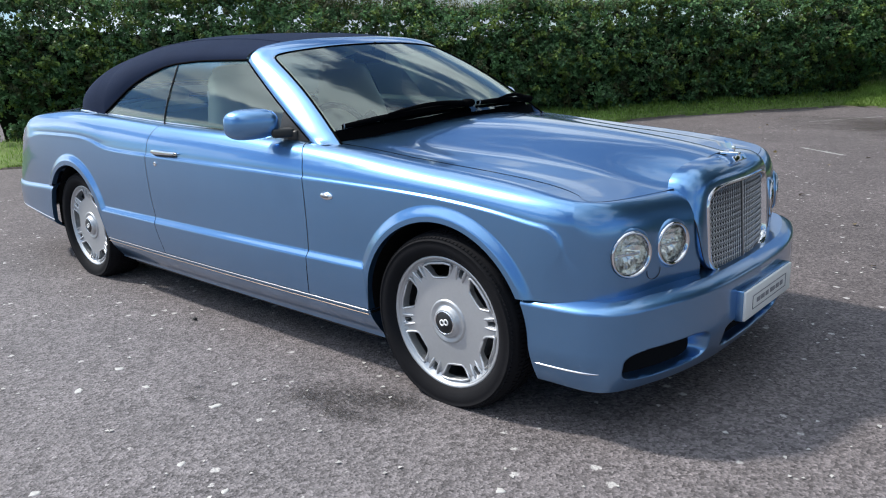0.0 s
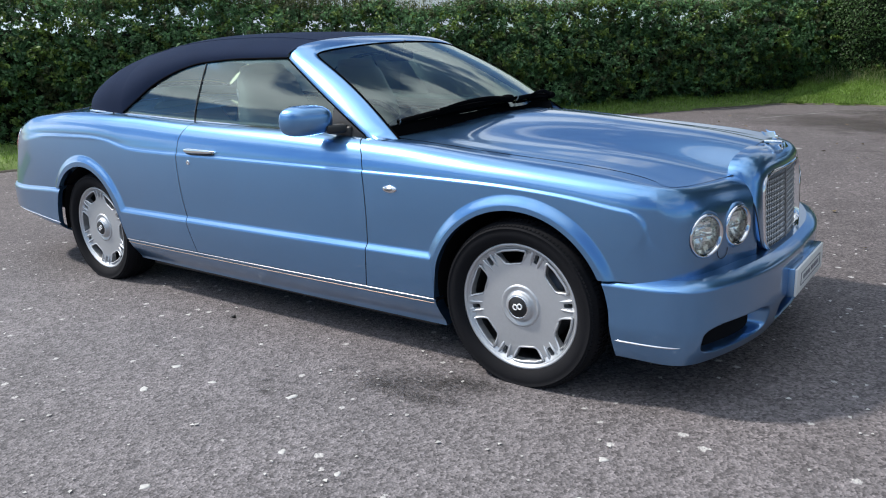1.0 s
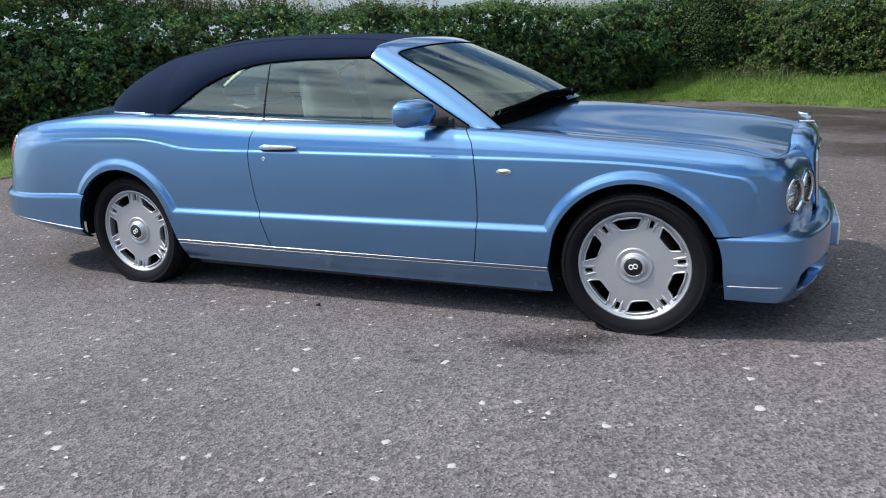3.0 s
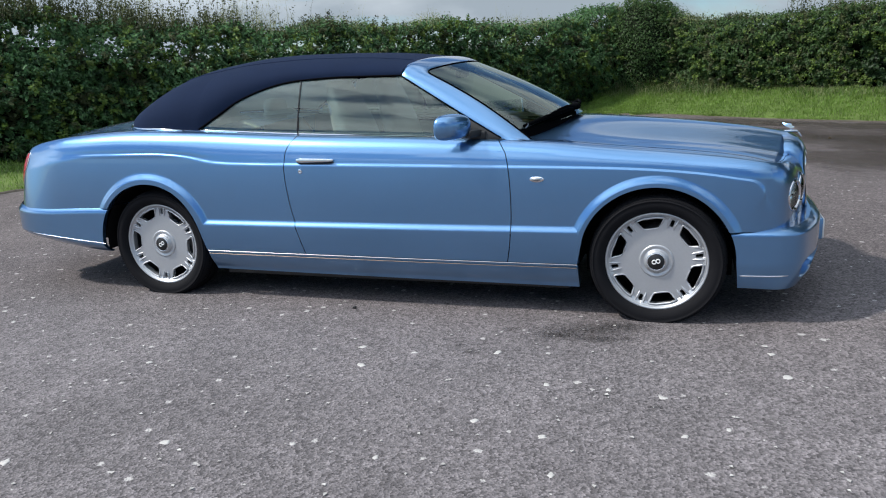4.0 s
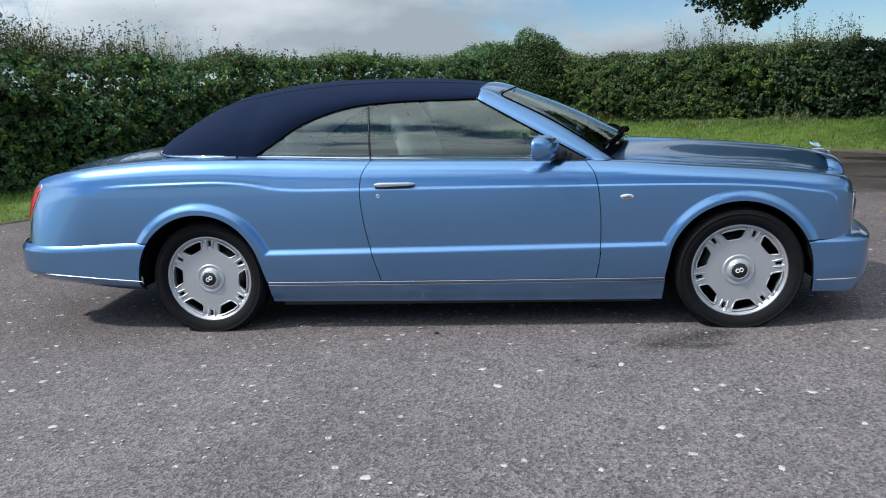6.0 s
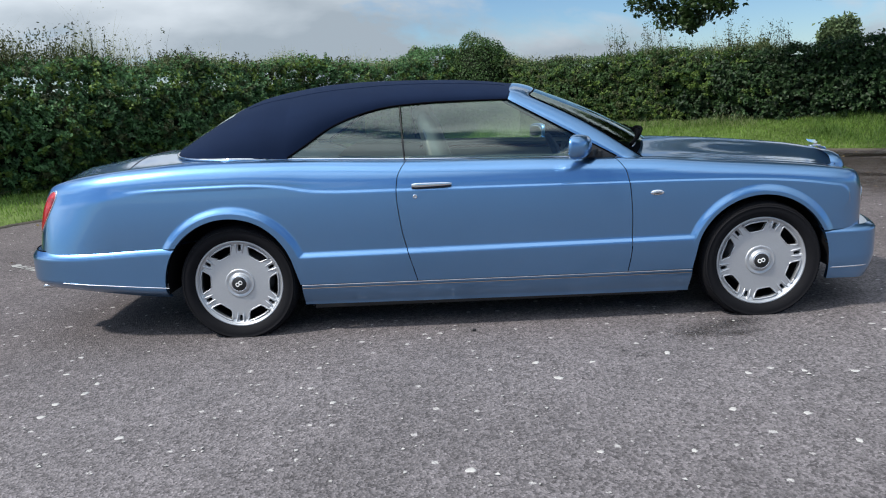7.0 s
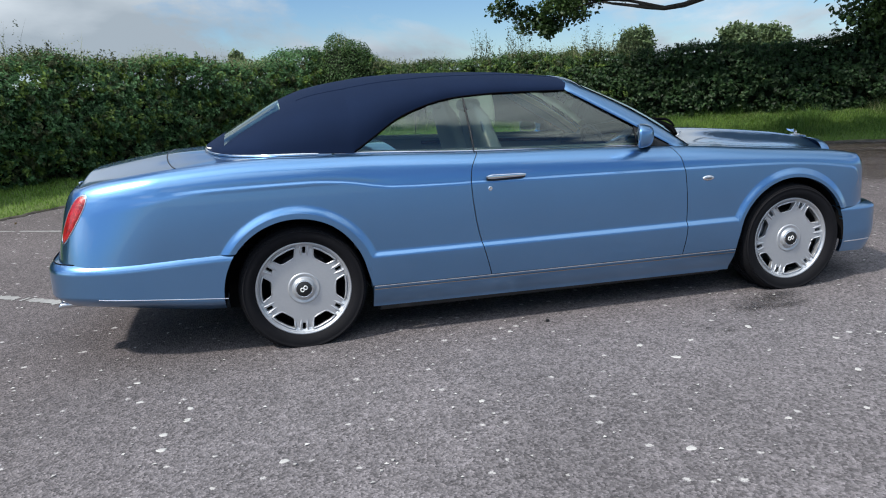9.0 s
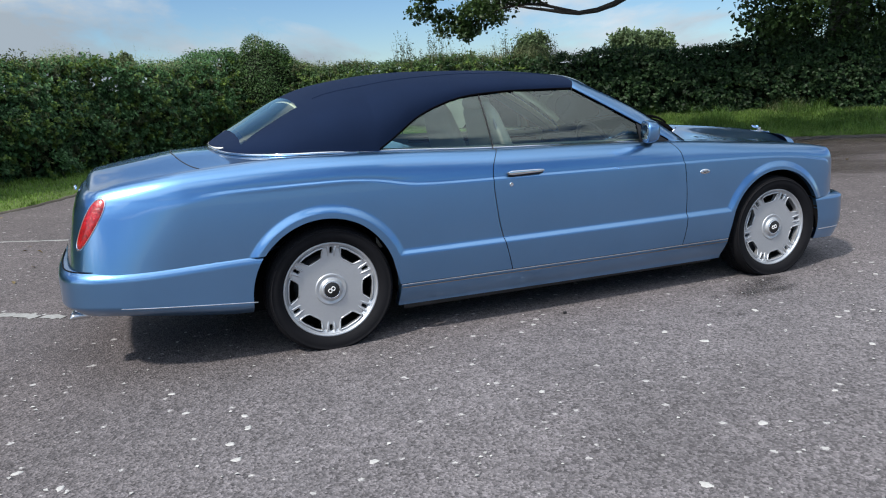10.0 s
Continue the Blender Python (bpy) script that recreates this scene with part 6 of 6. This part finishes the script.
# crown out of view; clumps added to cast shade on hedge and verge
unseen_crown = [(13, 10.2, 5.6, (2.6, 2, 1.5), 2600), (16, 9.5, 6.2, (2.8, 2.4, 2), 2600), (10, 11.8, 6.4, (2.4, 1.8, 1.2), 4200), (7.4, 12.6, 5.6, (2.2, 1.6, 1), 3200), (15, 11, 8.6, (3.4, 3, 1.8), 6000), (11, 11.2, 8.4, (2.8, 2.4, 1.6), 4600), (8.8, 8.8, 7, (2.2, 1.9, 1), 6500), (6.6, 9, 7.0, (1.9, 1.5, 0.9), 5600), (4.6, 9.9, 6.6, (1.3, 1.1, 0.7), 2000), (12.6, 6.0, 7.0, (2.0, 1.8, 1.0), 6500), (14.6, 5.4, 7.2, (2.0, 1.8, 1.0), 6500), (3.7, 5.7, 6.6, (1.4, 1.2, 0.7), 2400), (5.5, 4.9, 6.7, (1.5, 1.3, 0.7), 3200), (7.5, 4.3, 6.8, (1.6, 1.4, 0.8), 3600), (10.7, 6.8, 7.2, (2.2, 2, 1), 4600), (8.4, 10.6, 5.4, (1.6, 1.2, 0.8), 2600)]
tree(T, 9.5, .55,
     [([(15.0, 10.7, 4.2), (12.6, 11.2, 4.7), (10.2, 11.5, 4.0), (8.9, 11.4, 3.25), (8.1, 11.7, 2.98), (7.3, 12.5, 3.12), (6.3, 13.1, 3.35)], .20, .014),
      ([(7.9, 11.9, 2.98), (7.2, 12.7, 3.25), (6.5, 13.0, 3.2), (5.9, 13.3, 2.95), (5.5, 13.5, 2.6)], .045, .012),
      ([(7.6, 12.2, 3.05), (7.0, 12.7, 3.42), (6.2, 13.2, 3.65), (4.8, 13.8, 3.65)], .028, .010),
      ([(15.0, 10.6, 3.8), (13.6, 9.2, 4.4), (12.2, 8.2, 4.6)], .14, .04),
      ([(15.2, 10.6, 4.8), (16.5, 9.0, 5.6), (17.5, 7.4, 5.4)], .16, .05),
      ([(15.2, 10.6, 6.0), (13.0, 11.8, 7.4), (10.5, 12.4, 7.8)], .18, .05),
      # limbs out of view, added to carry the shading clumps
      ([(15.0, 10.4, 5.6), (12.4, 9.2, 6.8), (9.0, 8.9, 7.0), (6.6, 9.0, 7.0), (4.4, 9.8, 6.7)], .17, .03),
      ([(13.2, 9.6, 6.4), (11.0, 7.0, 7.1), (8.0, 4.8, 6.9), (5.5, 4.9, 6.8), (3.6, 5.6, 6.6)], .14, .025),
      ([(14.8, 10.0, 5.8), (14.4, 7.6, 6.9), (13.4, 5.4, 7.1)], .13, .03)],
     [("hanging_foliage", sprays, .086), ("low_foliage", skirt, .092), ("crown", unseen_crown, .17)],
     7, "large dark leafy tree overhanging the hedge", "dark green broad leaves", TREELEAF)

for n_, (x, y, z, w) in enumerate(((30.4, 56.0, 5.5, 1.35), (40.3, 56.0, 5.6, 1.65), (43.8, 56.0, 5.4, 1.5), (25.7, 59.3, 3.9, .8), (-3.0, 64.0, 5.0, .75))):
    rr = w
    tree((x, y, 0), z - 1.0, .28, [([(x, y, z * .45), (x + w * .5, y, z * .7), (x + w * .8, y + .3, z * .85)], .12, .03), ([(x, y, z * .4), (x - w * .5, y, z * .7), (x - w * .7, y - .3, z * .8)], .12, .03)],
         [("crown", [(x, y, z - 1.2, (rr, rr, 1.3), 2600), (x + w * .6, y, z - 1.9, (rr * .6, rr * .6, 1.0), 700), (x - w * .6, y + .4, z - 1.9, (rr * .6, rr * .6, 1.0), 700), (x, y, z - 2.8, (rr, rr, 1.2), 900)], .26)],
         100 + n_, "distant rounded field tree", "green leaves paled for haze", FARLEAF, "distant field trees")


# flush stone edging between asphalt and grass
for pts in ([(-.6, 12.6), (.9, 12.4), (3.1, 10.7), (5.4, 9.4), (7.8, 7.9), (10.0, 7.0), (11.5, 6.1), (16, 3.6)],
            [(-11.2, -3.4), (-7.98, .80), (-6.2, 3.2), (-4.75, 5.75), (-3.7, 7.35), (-2.67, 10.1), (-.6, 12.6)]):
    q, _ = spline([(a, b_, 0.0) for a, b_ in pts], 160)
    q[:, :2] += .02 * np.random.default_rng(9).normal(size=(160, 2))
    e = pipe("edging", q, .030, EDGE, None, sides=6)
    tagged(e, "low weathered stone edging along the grass", "edging", kind="structure")

# ---------------------------------------------------------------- marks and litter on the asphalt
def stripe(a, b, w):
    A, B = np.array(a, float), np.array(b, float)
    d = (B - A) / np.linalg.norm(B - A)
    n = np.array([-d[1], d[0]]) * w / 2
    rng = np.random.default_rng(int(abs(a[0] * 100)))
    k = 60
    u = np.linspace(0, 1, k)[:, None]
    l = A + (B - A) * u + n * (1 + .25 * rng.normal(size=(k, 1)))
    r = A + (B - A) * u - n * (1 + .25 * rng.normal(size=(k, 1)))
    P = np.zeros((k, 2, 3))
    P[:, 0, :2], P[:, 1, :2], P[..., 2] = l, r, .004
    gone = (rng.uniform(size=(k - 1, 1)) < .10)
    tagged(sheet("parking_line", P, LINE, None, keep=~gone), "worn white painted parking line", "parking line", kind="structure")


stripe((-5.6, 4.85), (-2.6, 3.42), .055)
stripe((-4.4, 1.55), (-3.05, .58), .075)
stripe((.50, 6.85), (1.10, 6.39), .06)
stripe((-.30, 9.85), (.52, 11.0), .04)


def blot(at, rx, ry, turn, mat, name, label, cat):
    """A thin film lying on the ground."""
    t = np.linspace(0, 2 * np.pi, 48, endpoint=False)
    V = [(math.cos(a), math.sin(a), 0) for a in t]
    ob = mesh_ob(name, V, [tuple(range(48))], mat, smooth=False)
    ob.location, ob.scale, ob.rotation_euler = at, (rx, ry, 1), (0, 0, turn)
    return tagged(ob, label, cat, kind="structure")


# oily marks: a loose scatter of small ragged spots
rng = np.random.default_rng(5)
for k, (x, y, a, b_) in enumerate(((1.22, -1.12, .40, .17), (1.38, -1.02, .24, .10), (1.08, -1.22, .20, .09), (1.30, -1.24, .22, .08))):
    blot((x, y, .004 + .0004 * k), a, b_, .15, STAIN, "oil_stain", "dark speckled oil stain on the asphalt", "stain")
for k, (x, y, a, b_) in enumerate(((.82, -1.175, .07, .035), (.70, -1.52, .06, .05), (.62, -1.45, .04, .03), (1.62, -1.95, .04, .03))):
    blot((x, y, .004 + .0004 * k), a, b_, .2, STAIN, "oil_stain", "small dark oily spot on the asphalt", "stain")

# loose chips, leaves and twigs
rng = np.random.default_rng(77)
n = 2600
P = np.stack([rng.uniform(-6, 6, n), rng.uniform(-4.5, 6, n), np.full(n, .004)], 1)
leaf_cloud("stone_chips", P, np.tile([[0, 0, 9.0]], (n, 1)), .017, CHIP, None, "scattered pale stone chips", rng, long=1.1)
P = np.stack([rng.uniform(-6, 8, 90), rng.uniform(1.5, 11, 90), np.full(90, .010)], 1)
leaf_cloud("fallen_leaves", P, np.tile([[0, 0, 2.0]], (90, 1)), .035, DRYLEAF, None, "few dry fallen leaves and twigs", rng)
# larger pale stones set flush in the surface, each with a ragged rim
chip_rng = np.random.default_rng(12)


def stone_chip(x, y):
    n = 11
    a = np.linspace(0, 2 * np.pi, n, endpoint=False) + chip_rng.uniform(0, .4, n)
    r = chip_rng.uniform(.011, .019) * chip_rng.uniform(.65, 1.25, n)
    turn, long = chip_rng.uniform(0, 3.1), chip_rng.uniform(1.0, 1.6)
    px, py = r * np.cos(a) * long, r * np.sin(a)
    px, py = px * math.cos(turn) - py * math.sin(turn), px * math.sin(turn) + py * math.cos(turn)
    V = [(px[i] * k, py[i] * k, z) for k, z in ((1.05, -.001), (.95, .0022), (.6, .0032)) for i in range(n)] + [(0, 0, .0034)]
    F = [(j * n + i, j * n + (i + 1) % n, (j + 1) * n + (i + 1) % n, (j + 1) * n + i) for j in (0, 1) for i in range(n)] + [(2 * n + i, 2 * n + (i + 1) % n, 3 * n) for i in range(n)]
    ob = mesh_ob("stone_chip", V, F, CHIP)
    ob.location = (x, y, 0)
    return tagged(ob, "pale ragged stone chip set in the asphalt", "stone chip", "pale stone chips")


for x, y in ((1.14, -1.82), (1.41, -1.82), (1.64, -1.85), (0.84, -1.5), (1.21, -2.29), (0.28, -2.56), (0.14, -1.56), (0.43, -1.58), (0.23, -1.78), (2.11, -1.27),
             (2.15, -1.53), (-0.23, -2.66), (0.64, -2.58), (1.29, -2.55), (1.73, -2.17), (1.89, -2.08), (0.92, -2.22), (-1.75, -2.26), (-2.44, -1.17), (-2.15, -1.6),
             (-0.86, -1.97), (-0.43, -1.09), (-2.24, -1.85), (-2.23, -2.0), (-3.03, -1.72), (-2.39, -1.44), (-0.75, -2.94), (-2.15, -1.73), (-2.86, -1.93)):
    stone_chip(x, y)
bm = bmesh.new()
block(bm, (.022, .016, .016), (-.163, -.997, .008), .005)
tagged(part("pebble", bm, BLACK, None), "small dark pebble on the asphalt", "pebble")
# brown dirt washed along the verge, its dark colour also painting tree shade
for k, (x, y, a, b_) in enumerate(((5.0, 8.9, 3.2, 1.1), (8.3, 6.9, 3.2, 1.3), (2.4, 10.4, 2.4, 1.1), (11.0, 5.3, 3.0, 1.3), (4.2, 7.4, 2.2, .6), (7.2, 5.9, 2.4, .6))):
    blot((x, y, .0045 + .0005 * k), a, b_, -.50, MOSS_SHADE, "dirt_shade_patch", "brown mossy dirt and painted tree shade on the asphalt", "dirt")
# wider damp patches, also carrying the tree's shade in their colour
for k, (x, y, a, b_) in enumerate(((4.4, 7.4, 4.6, 2.0), (8.2, 5.2, 4.4, 2.0), (1.6, 9.2, 3.0, 1.6), (6.2, 3.4, 3.4, 1.6), (5.6, 5.6, 4.6, 2.4), (3.6, 5.2, 2.6, 1.2))):
    blot((x, y, .0075 + .0005 * k), a, b_, -.50, DAMP_SHADE, "damp_shade_patch", "faint damp brown patch with painted tree shade", "dirt")
